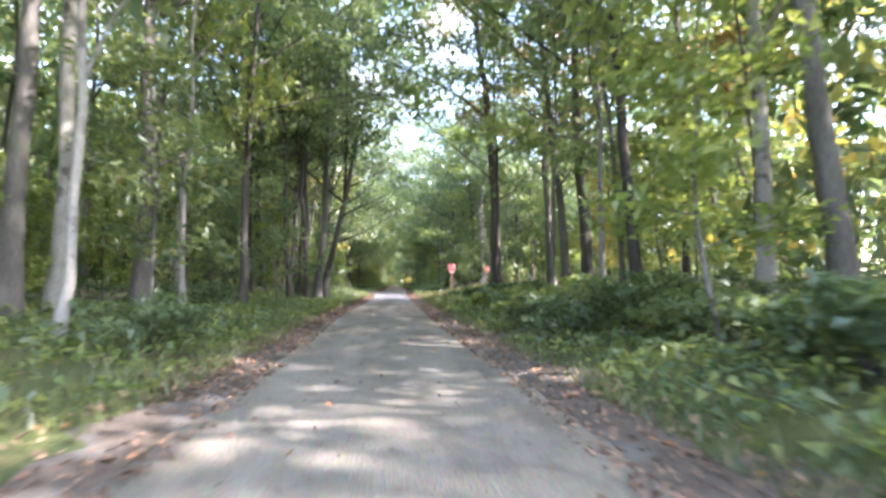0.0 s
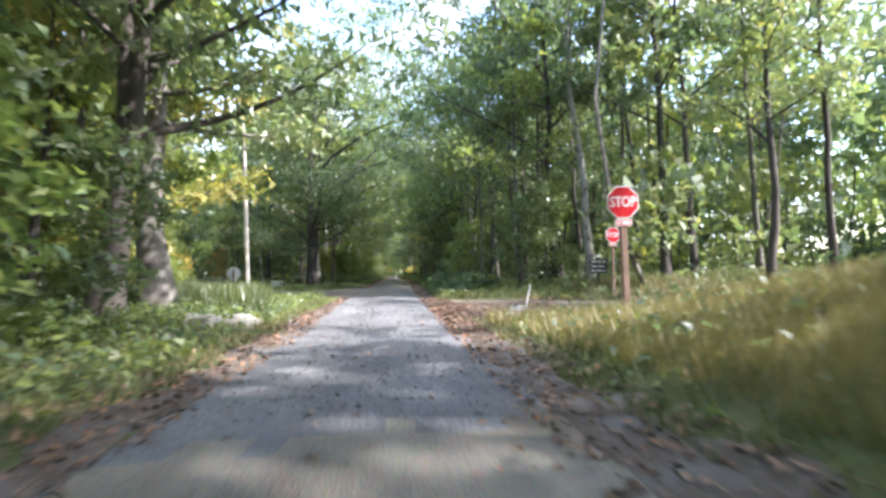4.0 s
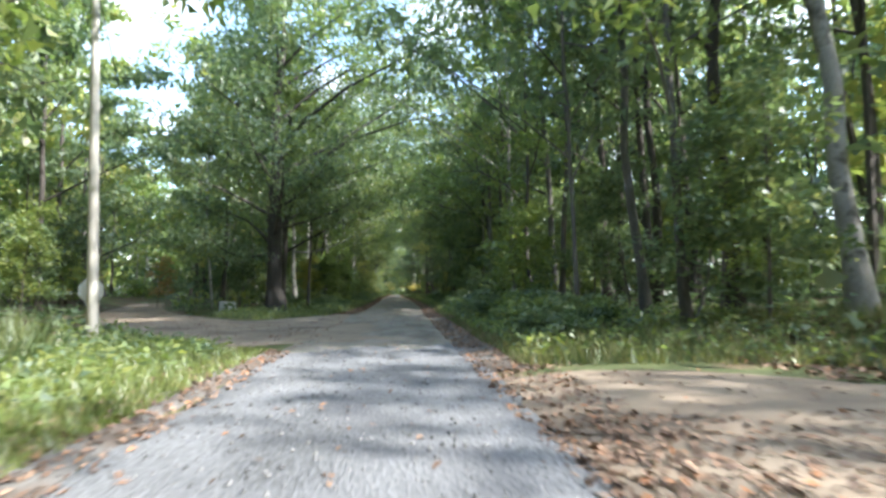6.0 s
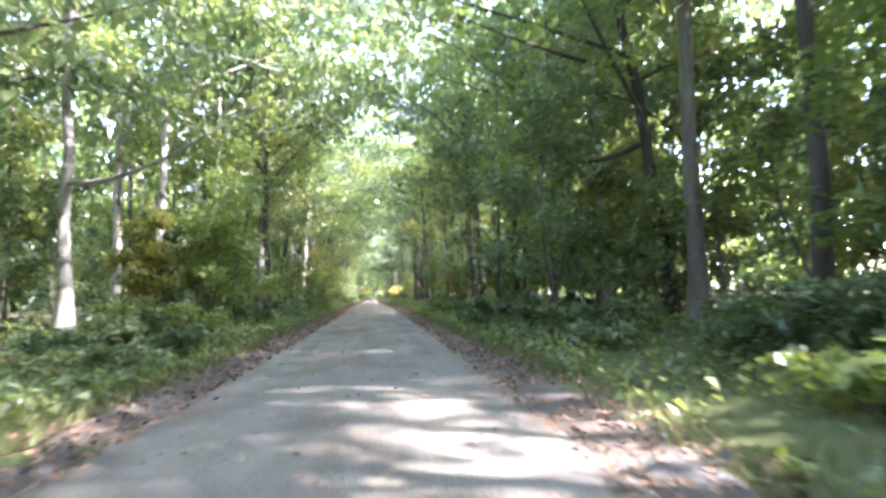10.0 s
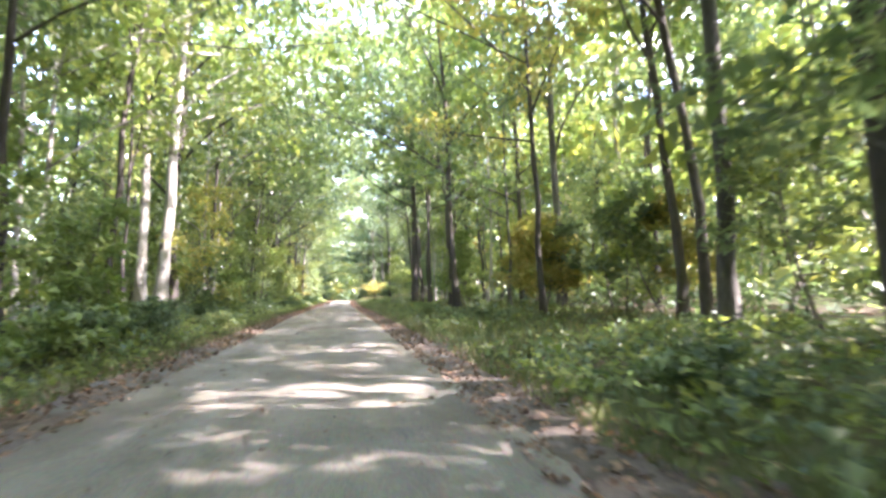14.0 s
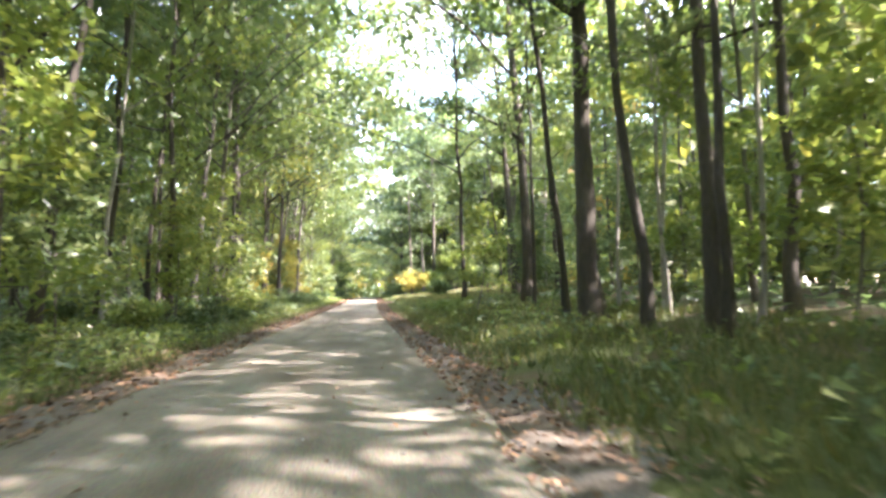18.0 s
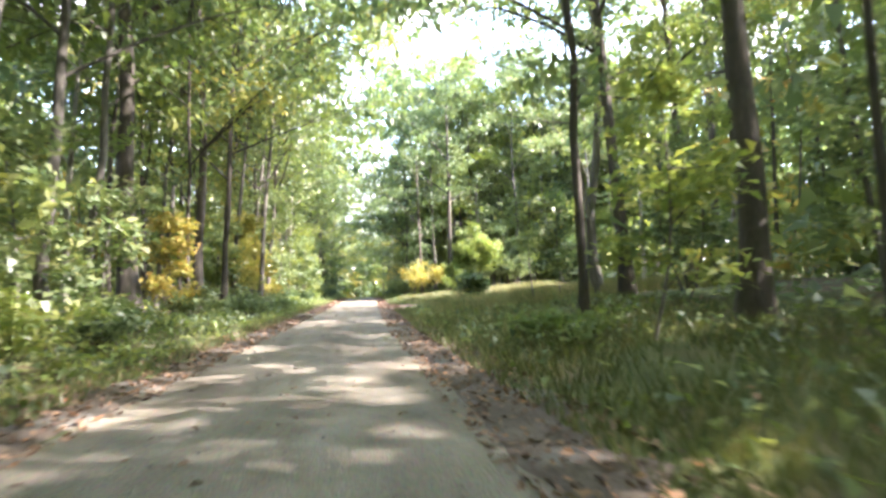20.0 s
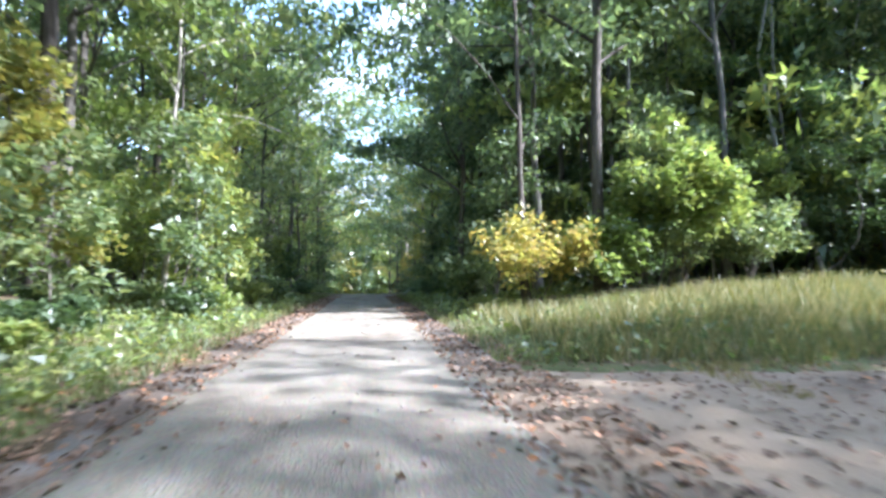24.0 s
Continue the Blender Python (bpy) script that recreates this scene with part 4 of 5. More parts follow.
def shrub(x, y, h, w, leaf, seed, n=380, label=""):
    """A bush of many stems, leafy to the ground, with an uneven outline."""
    rng = np.random.default_rng(seed)
    ob = empty("shrub", (x, y, float(ground_z(x, y)) - 0.05), label or f"low roadside bush with {LABELS[leaf]}", "shrub", "bushes along the road")
    stems, ends = [], []
    for k in range(9 if h < 1.8 else 20):
        a, r = k * 2.4 + rng.normal(0, 0.4), w * rng.uniform(0.25, 1.0)
        q = np.array([math.cos(a) * r, math.sin(a) * r, h * rng.uniform(0.55, 1.05) * (1 - 0.35 * (r / w) ** 2)])
        path = bent((0, 0, 0), q, 0.12 * h, 5, rng)
        stems.append(tube(path[::2], (0.014, 0.009, 0.004), 3))
        ends += [path[2], path[3], path[4], path[4] * 0.92 + path[2] * 0.08]
    tagged(part("stem", np_mesh("stem", *joined(stems), BARK["dark"], True), ob), kind="stuff")
    part("foliage", np_mesh("foliage", *crown_leaves(rng, ends, n * 2, 0.12 + 0.02 * h, 0.28 * w + 0.1, 0.6, 0.42 if h < 1.8 else 0.85), LEAF[leaf]), ob)
    return ob


for k, (x, y, a, b, c) in enumerate(scattered(280, 1.9, 6.5, -3, 290, 1.0, 7)):
    if open_floor(x, y, c) or (x > 0 and 200 < y < 240):
        continue
    shrub(x, y, 0.6 + 0.9 * b, 0.6 + 0.7 * c, ("green", "green", "lime", "dark")[int(a * 4)], 7000 + k)


rnd = random.Random(31)
for k in range(64):      # the bank past the lane, and the bank of the first stretch
    y = 69.6 + 0.6 * k if k < 40 else -4 + 1.55 * (k - 40)
    x = float(np.interp(y, EDGE_Y, RIGHT_X)) + rnd.uniform(2.0, 4.4) + (0.6 if k >= 40 else 0.0)
    shrub(x, y, rnd.uniform(0.8, 1.4), rnd.uniform(0.9, 1.3), ("green", "dark", "green", "lime")[k % 4], 7500 + k, 420, f"waist-high bush on the road bank with {LABELS[('green', 'dark', 'green', 'lime')[k % 4]]}")


# ---- grass, weeds, low plants and fallen leaves, past counting ----
def beds(rng, n, near, far, y0, y1, sides=(-1, 1), clump=0.0, power=1.0, on_track=False):
    """n random places beside the road, thinned into clumps."""
    y = rng.uniform(y0, y1, n * 2)
    side = rng.choice(sides, n * 2)
    off = near + (far - near) * rng.uniform(0, 1, n * 2) ** power
    x = np.where(side > 0, np.interp(y, EDGE_Y, RIGHT_X) + off, np.interp(y, EDGE_Y, LEFT_X) - off)
    keep = 0.5 + 0.5 * (0.6 * waves(x * 1.1, y * 0.9) + 0.4 * waves(x * 3.1 + 5, y * 2.7)) > clump * rng.uniform(0.6, 1.2, n * 2)
    keep &= np.hypot(x + 12.4, y - 98.0) > 3.0      # trodden place before the notice
    if not on_track:
        keep &= tracks(x, y) > 0.3
    return x[keep][:n], y[keep][:n]


rng = np.random.default_rng(77)


def stuff(name, mesh, label, category):
    return tagged(new(name, mesh), label, category, kind="stuff")


def grassy(x, y):
    """Stretches of the right-hand verge that are mostly grass."""
    return (x > 0) & (((y > 37) & (y < 57)) | ((y > 142) & (y < 238)))


x, y = beds(rng, 30000, 1.0, 9.0, 140, 214, (1,), 0.2)
stuff("meadow_grass", np_mesh("meadow_grass", *blades(rng, x, y, ground_z(x, y), 0.34, 0.016), GRASS), "knee-high olive green grass on the wide verge", "grass")
x, y = beds(rng, 12000, 1.0, 8.0, 140, 214, (1,), 0.4)
stuff("meadow_straw", np_mesh("meadow_straw", *blades(rng, x, y, ground_z(x, y), 0.36, 0.014), STRAW), "straw-coloured stalks on the wide verge", "grass")
x, y = beds(rng, 110000, 0.6, 5.0, -6, 262, clump=0.3, power=1.5)
stuff("verge_grass", np_mesh("verge_grass", *blades(rng, x, y, ground_z(x, y), 0.27, 0.015), GRASS), "short green and straw-coloured roadside grass", "grass")
x, y = beds(rng, 92000, 0.9, 8.0, -6, 255, clump=0.36)
k = ~grassy(x, y) | (rng.uniform(0, 1, len(x)) < 0.25)
x, y = x[k], y[k]
h = 0.06 + 0.55 * rng.uniform(0, 1, len(x)) ** 1.6 * (0.55 + 0.45 * waves(x * 0.8, y * 0.8))
pts = np.stack([x, y, ground_z(x, y) + h], -1)
stuff("undergrowth", np_mesh("undergrowth", *sprays(rng, pts, 0.15, 0.5), LEAF["lime"]), "low leafy green plants covering the verges", "undergrowth")
x, y = beds(rng, 44000, 1.0, 7.0, -6, 250, clump=0.5)
k = ~grassy(x, y) | (rng.uniform(0, 1, len(x)) < 0.35)
x, y = x[k], y[k]
pts = np.stack([x, y, ground_z(x, y) + rng.uniform(0.05, 0.45, len(x))], -1)
stuff("dark_undergrowth", np_mesh("dark_undergrowth", *sprays(rng, pts, 0.14, 0.5), LEAF["green"]), "darker green low plants among the verge grass", "undergrowth")

x, y = beds(rng, 26000, 7.0, 24.0, -6, 262, clump=0.3)
k = ~((x > 0) & (x < 24) & (y > 200) & (y < 240))      # none in the clearing
x, y = x[k], y[k]
h = 0.05 + 0.7 * rng.uniform(0, 1, len(x)) ** 1.8
stuff("woodland_floor_plants", np_mesh("woodland_floor_plants", *sprays(rng, np.stack([x, y, ground_z(x, y) + h], -1), 0.32, 0.45), LEAF["green"]), "ferns and seedlings on the floor of the woods", "undergrowth")
x, y = 1.7 + 5.6 * rng.uniform(0, 1, 4200) ** 1.5, rng.uniform(49.0, 61.5, 4200)
pts = np.stack([x, y, ground_z(x, y) + 0.05], -1)
stuff("apron_leaves", np_mesh("apron_leaves", *leaves(rng, pts, 0.09, 0.3, 0), LITTER), "orange-brown leaves carpeting the mouth of the lane", "fallen leaves")

# tall green weeds before the fork, mown grass beside them
x, y = rng.uniform(-11.5, -3.9, 15000), rng.uniform(55.5, 68.0, 15000)
k = (x < -4.6 - 0.25 * (y - 58)) & (tracks(x, y) > 0.4)
x, y = x[k], y[k]
stuff("tall_weeds", np_mesh("tall_weeds", *blades(rng, x, y, ground_z(x, y), 0.95, 0.02), GRASS), "tall green roadside weeds and grasses", "weeds")
x, y = rng.uniform(-8.5, -2.9, 30000), rng.uniform(58.0, 73.0, 30000)
k = (tracks(x, y) > -0.35 + 0.3 * waves(x * 4, y * 4)) & (x < np.interp(y, EDGE_Y, LEFT_X) - 0.25)
x, y = x[k], y[k]
stuff("lawn_grass", np_mesh("lawn_grass", *blades(rng, x, y, ground_z(x, y) + 0.02, 0.16, 0.014), LEAF["lime"]), "short bright mown grass at the fork", "grass")
# island between the roads
x, y = rng.uniform(-15, -3.9, 12000), rng.uniform(85.5, 104, 12000)
k = (tracks(x, y) > 0.2) & (np.hypot(x + 12.4, y - 98.0) > 2.6)
x, y = x[k], y[k]
stuff("island_grass", np_mesh("island_grass", *blades(rng, x, y, ground_z(x, y), 0.35, 0.016), GRASS), "shaded grass on the island under the oaks", "grass")
# dry grass on the bank before the lane and past it
x, y = rng.uniform(2.6, 13.5, 30000), rng.uniform(36.0, 53.5, 30000)
k = (tracks(x, y) > 0.2) & (x > 2.9 + 0.06 * (51 - np.minimum(y, 51)))
x, y = x[k], y[k]
stuff("bank_grass", np_mesh("bank_grass", *blades(rng, x, y, ground_z(x, y), 0.45, 0.016), STRAW), "dry yellow-green grass on the sunny bank", "grass")
x, y = rng.uniform(2.6, 26.0, 20000), rng.uniform(63.0, 70.5, 20000)
k = tracks(x, y) > 0.12
x, y = x[k], y[k]
stuff("lane_grass", np_mesh("lane_grass", *blades(rng, x, y, ground_z(x, y), 0.4, 0.016), GRASS), "green grass bank beyond the lane", "grass")
x, y = rng.uniform(7.0, 16.0, 2600), rng.uniform(63.2, 68.0, 2600)
stuff("bank_leaves", np_mesh("bank_leaves", *leaves(rng, np.stack([x, y, ground_z(x, y) + 0.04], -1), 0.13, 0.4, 0), LITTER), "brown leaves and clods on the bank past the lane", "fallen leaves")
# the clearing
x, y = rng.uniform(3.2, 19.0, 34000), rng.uniform(204.0, 237.0, 34000)
k = tracks(x, y) > 0.4
x, y = x[k], y[k]
stuff("clearing_grass", np_mesh("clearing_grass", *blades(rng, x, y, ground_z(x, y), 0.55, 0.016), GRASS), "tall green grass on the rise of the clearing", "grass")
x, y = x + 0.05, y + 0.03
stuff("clearing_weeds", np_mesh("clearing_weeds", *blades(rng, x, y, ground_z(x, y), 0.5, 0.014), STRAW), "straw-coloured stalks among the grass", "weeds")

tuft = np.random.default_rng(61)
x, y = tuft.uniform(4.6, 12.0, 9000), tuft.uniform(219.0, 228.0, 9000)
k = (tracks(x, y) < 0.4) & (waves(x * 2.3, y * 2.1) > 0.0)
x, y = x[k], y[k]
stuff("pull_off_grass", np_mesh("pull_off_grass", *blades(tuft, x, y, ground_z(x, y) + 0.03, 0.13, 0.014), STRAW), "short pale dry grass growing through the pull-off", "grass")

# fallen leaves: thick on the shoulders, thin on the road and under the trees
x, y = beds(rng, 56000, -0.35, 1.15, -6, 262, clump=0.25, on_track=True)
k = (x > 0) | (tracks(x, y) > -0.7) | (rng.uniform(0, 1, len(x)) < 0.06)
x, y = x[k], y[k]
pts = np.stack([x, y, np.maximum(road_z(x, y), ground_z(x, y) + 0.03) + 0.02], -1)
stuff("fallen_leaves", np_mesh("fallen_leaves", *leaves(rng, pts, 0.09, 0.35, 0), LITTER), "dry brown and tan leaves along the road's edges", "fallen leaves")
y = rng.uniform(-2, 262, 2600)
x = np.interp(y, EDGE_Y, LEFT_X) + rng.uniform(0.05, 0.98, 2600) * (np.interp(y, EDGE_Y, RIGHT_X) - np.interp(y, EDGE_Y, LEFT_X))
pts = np.stack([x, y, road_z(x, y) + 0.012], -1)
stuff("stray_leaves", np_mesh("stray_leaves", *leaves(rng, pts, 0.085, 0.25, 0), LITTER), "single dry leaves lying on the gravel", "fallen leaves")
x, y = beds(rng, 10000, 1.2, 11.0, -6, 250, clump=0.3)
pts = np.stack([x, y, ground_z(x, y) + 0.025], -1)
stuff("forest_leaves", np_mesh("forest_leaves", *leaves(rng, pts, 0.12, 0.3, 0), LITTER), "brown leaf litter under the trees", "fallen leaves")
pieces = []
for (line, halves, count) in ((LANE, LANE_HALF, 1500), (PULL, PULL_HALF, 3000), (FORK, FORK_HALF, 1500)):
    u = rng.uniform(0, 1, count) ** 1.5 * (len(line) - 1.4)
    i = u.astype(int)
    s = (u - i)[:, None]
    p, q = np.array(line)[i], np.array(line)[i + 1]
    c = p + (q - p) * s + rng.uniform(-1, 1, (count, 2)) * np.array(halves)[i][:, None] * 0.95
    k = np.where((c[:, 0] > np.interp(c[:, 1], EDGE_Y, RIGHT_X) + 0.2) | (c[:, 0] < np.interp(c[:, 1], EDGE_Y, LEFT_X) - 0.2))[0]
    pieces.append(leaves(rng, np.stack([c[k, 0], c[k, 1], ground_z(c[k, 0], c[k, 1]) + 0.045], -1), 0.085, 0.28, 0))
stuff("track_leaves", np_mesh("track_leaves", *joined(pieces), LITTER), "dry leaves scattered over the sandy side tracks", "fallen leaves")


def stones(rng, x, y, z, size):
    """Small stones, each a squashed octahedron."""
    n = len(x)
    s = size * rng.uniform(0.4, 1.5, (n, 1, 1))
    base = np.array([(1, 0, 0), (0, 1, 0), (-1, 0, 0), (0, -1, 0), (0, 0, 0.6), (0, 0, -0.5)])
    v = base[None] * s * rng.uniform(0.7, 1.3, (n, 6, 1)) + np.stack([x, y, z], -1)[:, None]
    f = np.array([(0, 1, 4), (1, 2, 4), (2, 3, 4), (3, 0, 4), (1, 0, 5), (2, 1, 5), (3, 2, 5), (0, 3, 5)])
    return v.reshape(-1, 3), (f[None] + np.arange(n)[:, None, None] * 6).reshape(-1, 3)


y = rng.uniform(0, 240, 2600)
x = np.interp(y, EDGE_Y, LEFT_X) + rng.beta(0.55, 0.55, 2600) * (np.interp(y, EDGE_Y, RIGHT_X) - np.interp(y, EDGE_Y, LEFT_X))
xs, ys = rng.uniform(-2.6, 1.9, 2600), rng.uniform(42, 70, 2600)
x, y = np.concatenate([x, xs]), np.concatenate([y, ys])
stuff("gravel", np_mesh("gravel", *stones(rng, x, y, road_z(x, y) + 0.004, np.where((y > 42) & (y < 70), 0.024, 0.018)[:, None, None]), PEBBLE), "loose grey pebbles on the road", "gravel")


# ---- signs, poles and stones ----
WHITE = solid_material("weathered_white_paint", ((0.3, (0.72, 0.73, 0.74)), (0.6, (0.84, 0.84, 0.84))), 6.0, 0.5, 0.1, stain=(3.0, (0.5, 0.48, 0.42), 0.62, 0.8))
RED = solid_material("red_sign_sheeting", ((0.3, (0.5, 0.012, 0.02)), (0.7, (0.62, 0.02, 0.03))), 3.0, 0.35, 0.05)
PALE_RED = solid_material("faded_red_sheeting", ((0.3, (0.55, 0.09, 0.09)), (0.7, (0.62, 0.14, 0.14))), 3.0, 0.45, 0.05)
ALU = solid_material("dull_aluminium", ((0.3, (0.6, 0.61, 0.62)), (0.7, (0.74, 0.75, 0.76))), 5.0, 0.42, 0.1, metallic=0.0)
POST = solid_material("weathered_post_wood", ((0.25, (0.15, 0.095, 0.07)), (0.5, (0.27, 0.18, 0.14)), (0.8, (0.36, 0.26, 0.21))), 5.0, 0.85, 0.5, (1, 1, 0.12))
POLE = solid_material("bleached_pole_wood", ((0.25, (0.36, 0.33, 0.28)), (0.5, (0.54, 0.51, 0.45)), (0.8, (0.66, 0.63, 0.57))), 4.0, 0.85, 0.4, (1, 1, 0.08))
BROWN = solid_material("dark_sign_board", ((0.3, (0.03, 0.028, 0.026)), (0.7, (0.06, 0.052, 0.045))), 4.0, 0.7, 0.2)
STEEL = solid_material("galvanised_steel", ((0.3, (0.3, 0.31, 0.32)), (0.7, (0.45, 0.46, 0.47))), 9.0, 0.45, 0.1, metallic=0.8)
ROCK = solid_material("pale_stone", ((0.25, (0.22, 0.21, 0.18)), (0.5, (0.4, 0.38, 0.33)), (0.8, (0.55, 0.53, 0.47))), 2.5, 0.9, 0.8, None, stain=(2.0, (0.16, 0.17, 0.12), 0.56, 0.7), per_object=0.12)
CABLE = solid_material("black_cable", ((0.3, (0.01, 0.01, 0.01)), (0.7, (0.03, 0.03, 0.03))), 5.0, 0.6, 0.1)


def slab(outline, depth, bevel=0.0):
    """A plate in the x-z plane with that outline, its front at y = 0 and its back at y = depth."""
    bm = bmesh.new()
    face = bm.faces.new([bm.verts.new((a, 0, b)) for a, b in outline])
    made = bmesh.ops.extrude_face_region(bm, geom=[face])
    bmesh.ops.translate(bm, vec=(0, depth, 0), verts=[g for g in made["geom"] if isinstance(g, bmesh.types.BMVert)])
    bmesh.ops.recalc_face_normals(bm, faces=bm.faces)
    if bevel:
        bmesh.ops.bevel(bm, geom=list(bm.edges), offset=bevel, segments=1, affect="EDGES")
    return bm


def octagon(across, cz=0.0):
    r = across / 2 / math.cos(math.pi / 8)
    return [(r * math.cos(math.pi / 8 + k * math.pi / 4), cz + r * math.sin(math.pi / 8 + k * math.pi / 4)) for k in range(8)]


def oblong(w, h, cz=0.0, cut=0.0, cx=0.0):
    a, b = w / 2, h / 2
    if not cut:
        return [(cx - a, cz - b), (cx + a, cz - b), (cx + a, cz + b), (cx - a, cz + b)]
    return [(cx - a + cut, cz - b), (cx + a - cut, cz - b), (cx + a, cz - b + cut), (cx + a, cz + b - cut), (cx + a - cut, cz + b), (cx - a + cut, cz + b), (cx - a, cz + b - cut), (cx - a, cz - b + cut)]


def moved(bm, vec):
    bmesh.ops.translate(bm, vec=vec, verts=bm.verts)
    return bm


def timber(w, h, mat, name="post", sink=0.3):
    """A square upright with eased edges and a slightly sloped top."""
    bm = bmesh.new()
    bmesh.ops.create_cube(bm, size=1)
    bmesh.ops.scale(bm, vec=(w, w, h + sink), verts=bm.verts)
    bmesh.ops.translate(bm, vec=(0, 0, (h - sink) / 2), verts=bm.verts)
    for v in bm.verts:
        if v.co.z > 0 and v.co.y > 0:
            v.co.z -= w * 0.15
    bmesh.ops.bevel(bm, geom=list(bm.edges), offset=w * 0.08, segments=1, affect="EDGES")
    return bm_mesh(name, bm, mat)


def lettering(text, size, mat):
    """Writing as a mesh, upright and facing the traveller, centred."""
    curve = bpy.data.curves.new("lettering", "FONT")
    curve.body, curve.size, curve.align_x, curve.align_y, curve.extrude, curve.offset = text, size, "CENTER", "CENTER", 0.001, size * 0.018
    ob = bpy.data.objects.new("lettering", curve)
    scene.collection.objects.link(ob)
    me = bpy.data.meshes.new_from_object(ob)
    bpy.data.objects.remove(ob)
    me.transform(Matrix.Rotation(radians(90), 4, "X"))
    me.materials.clear()
    me.materials.append(mat)
    return me


def bolt(parent, x, y, z):
    bm = bmesh.new()
    bmesh.ops.create_cone(bm, cap_ends=True, segments=6, radius1=0.011, radius2=0.008, depth=0.008)
    bmesh.ops.rotate(bm, matrix=Matrix.Rotation(radians(90), 3, "X"), verts=bm.verts)
    part("bolt", bm_mesh("bolt", moved(bm, (x, y, z)), STEEL), parent)


def stop_sign(x, y, centre, label, turn=0.0, post_w=0.11, back=False, lean=0.0, wide=0.762):
    """An eight-sided sign on a timber post, with a plate under it."""
    z = float(ground_z(x, y))
    ob = empty("stop_sign", (x, y, z), label, "road sign", turn=turn)
    ob.rotation_euler = (0, radians(lean), turn)
    c = centre - z
    part("post", timber(post_w, c + 0.28, POST), ob)
    front = -post_w / 2 - 0.014
    panel = part("panel", bm_mesh("panel", moved(slab(octagon(wide, c), 0.004), (0, front, 0)), ALU), ob, "dull aluminium back of the panel" if back else "")
    part("border", bm_mesh("border", moved(slab(octagon(wide * 0.985, c), 0.003), (0, front - 0.004, 0)), WHITE), panel)
    part("face", bm_mesh("face", moved(slab(octagon(wide * 0.912, c), 0.003), (0, front - 0.008, 0)), RED), panel, "red reflective face")
    text = part("lettering", lettering("STOP", 0.4 * wide, WHITE), panel, "white letters STOP")
    text.location = (0, front - 0.0115, c)
    text.scale = (0.86, 1, 1.1)
    plate = part("plate", bm_mesh("plate", moved(slab(oblong(0.4, 0.16, c - 0.475, 0.02), 0.004), (0, front, 0)), WHITE), ob, "small faded plate under the sign")
    part("plate_face", bm_mesh("plate_face", moved(slab(oblong(0.36, 0.125, c - 0.475, 0.015), 0.003), (0, front - 0.004, 0)), PALE_RED), plate)
    for w, cx in ((0.05, -0.11), (0.17, 0.055)):
        part("bar", bm_mesh("bar", moved(slab(oblong(w, 0.065, c - 0.475, 0, cx), 0.002), (0, front - 0.0065, 0)), WHITE), plate, "illegible white writing")
    for dz in (0.3, -0.3):
        bolt(ob, 0, front - 0.014, c + dz)
    return ob


stop_sign(5.65, 48.86, 3.03, "red stop sign on a timber post in dry grass", post_w=0.14, lean=-1.5)
stop_sign(11.3, 63.5, 3.25, "red stop sign on a timber post on the lane's bank", post_w=0.1)
stop_sign(-11.3, 76.9, 1.58, "grey back of a low stop sign beside the pole", turn=radians(178), back=True, wide=0.914)


def utility_pole(x, y, h, d, label, lean=0.0):
    z = float(ground_z(x, y))
    ob = empty("utility_pole", (x, y, z), label, "utility pole", "poles along the side road")
    s = np.linspace(0, 1, 9)
    part("shaft", np_mesh("shaft", *tube(np.stack([lean * s, 0 * s, -0.3 + (h + 0.3) * s], -1), d / 2 * (1 - 0.35 * s), 12), POLE, True), ob)
    bm = bmesh.new()
    bmesh.ops.create_cone(bm, cap_ends=True, segments=12, radius1=d * 0.34, radius2=d * 0.1, depth=0.05)
    part("cap", bm_mesh("cap", moved(bm, (lean, 0, h + 0.02)), STEEL), ob)
    part("insulator", np_mesh("insulator", *tube(np.array([(lean, 0, h), (lean, 0, h + 0.07), (lean, 0, h + 0.12), (lean, 0, h + 0.2)]), (0.02, 0.045, 0.03, 0.04), 8), WHITE, True), ob)
    part("ground_wire", np_mesh("ground_wire", *tube(np.stack([lean * s[:6] + d * 0.48, -0.02 + 0 * s[:6], h * s[:6] * 0.9], -1), np.full(6, 0.006), 4), CABLE), ob)
    return ob


utility_pole(-9.4, 73.6, 11.5, 0.35, "bleached grey wooden utility pole among the weeds", -0.35)
utility_pole(-47.4, 168.4, 10.0, 0.3, "distant wooden utility pole beside the side road")
s = np.linspace(0, 1, 14)[:, None]
top_a, top_b = np.array([-9.75, 73.6, float(ground_z(-9.4, 73.6)) + 11.7]), np.array([-47.4, 168.4, float(ground_z(-47.4, 168.4)) + 10.2])
tagged(new("overhead_cable", np_mesh("overhead_cable", *tube(top_a + (top_b - top_a) * s - np.array([0, 0, 1.0]) * 4 * 1.4 * s * (1 - s), np.full(14, 0.018), 5), CABLE, True)), "black overhead cable sagging between wooden poles", "cable")

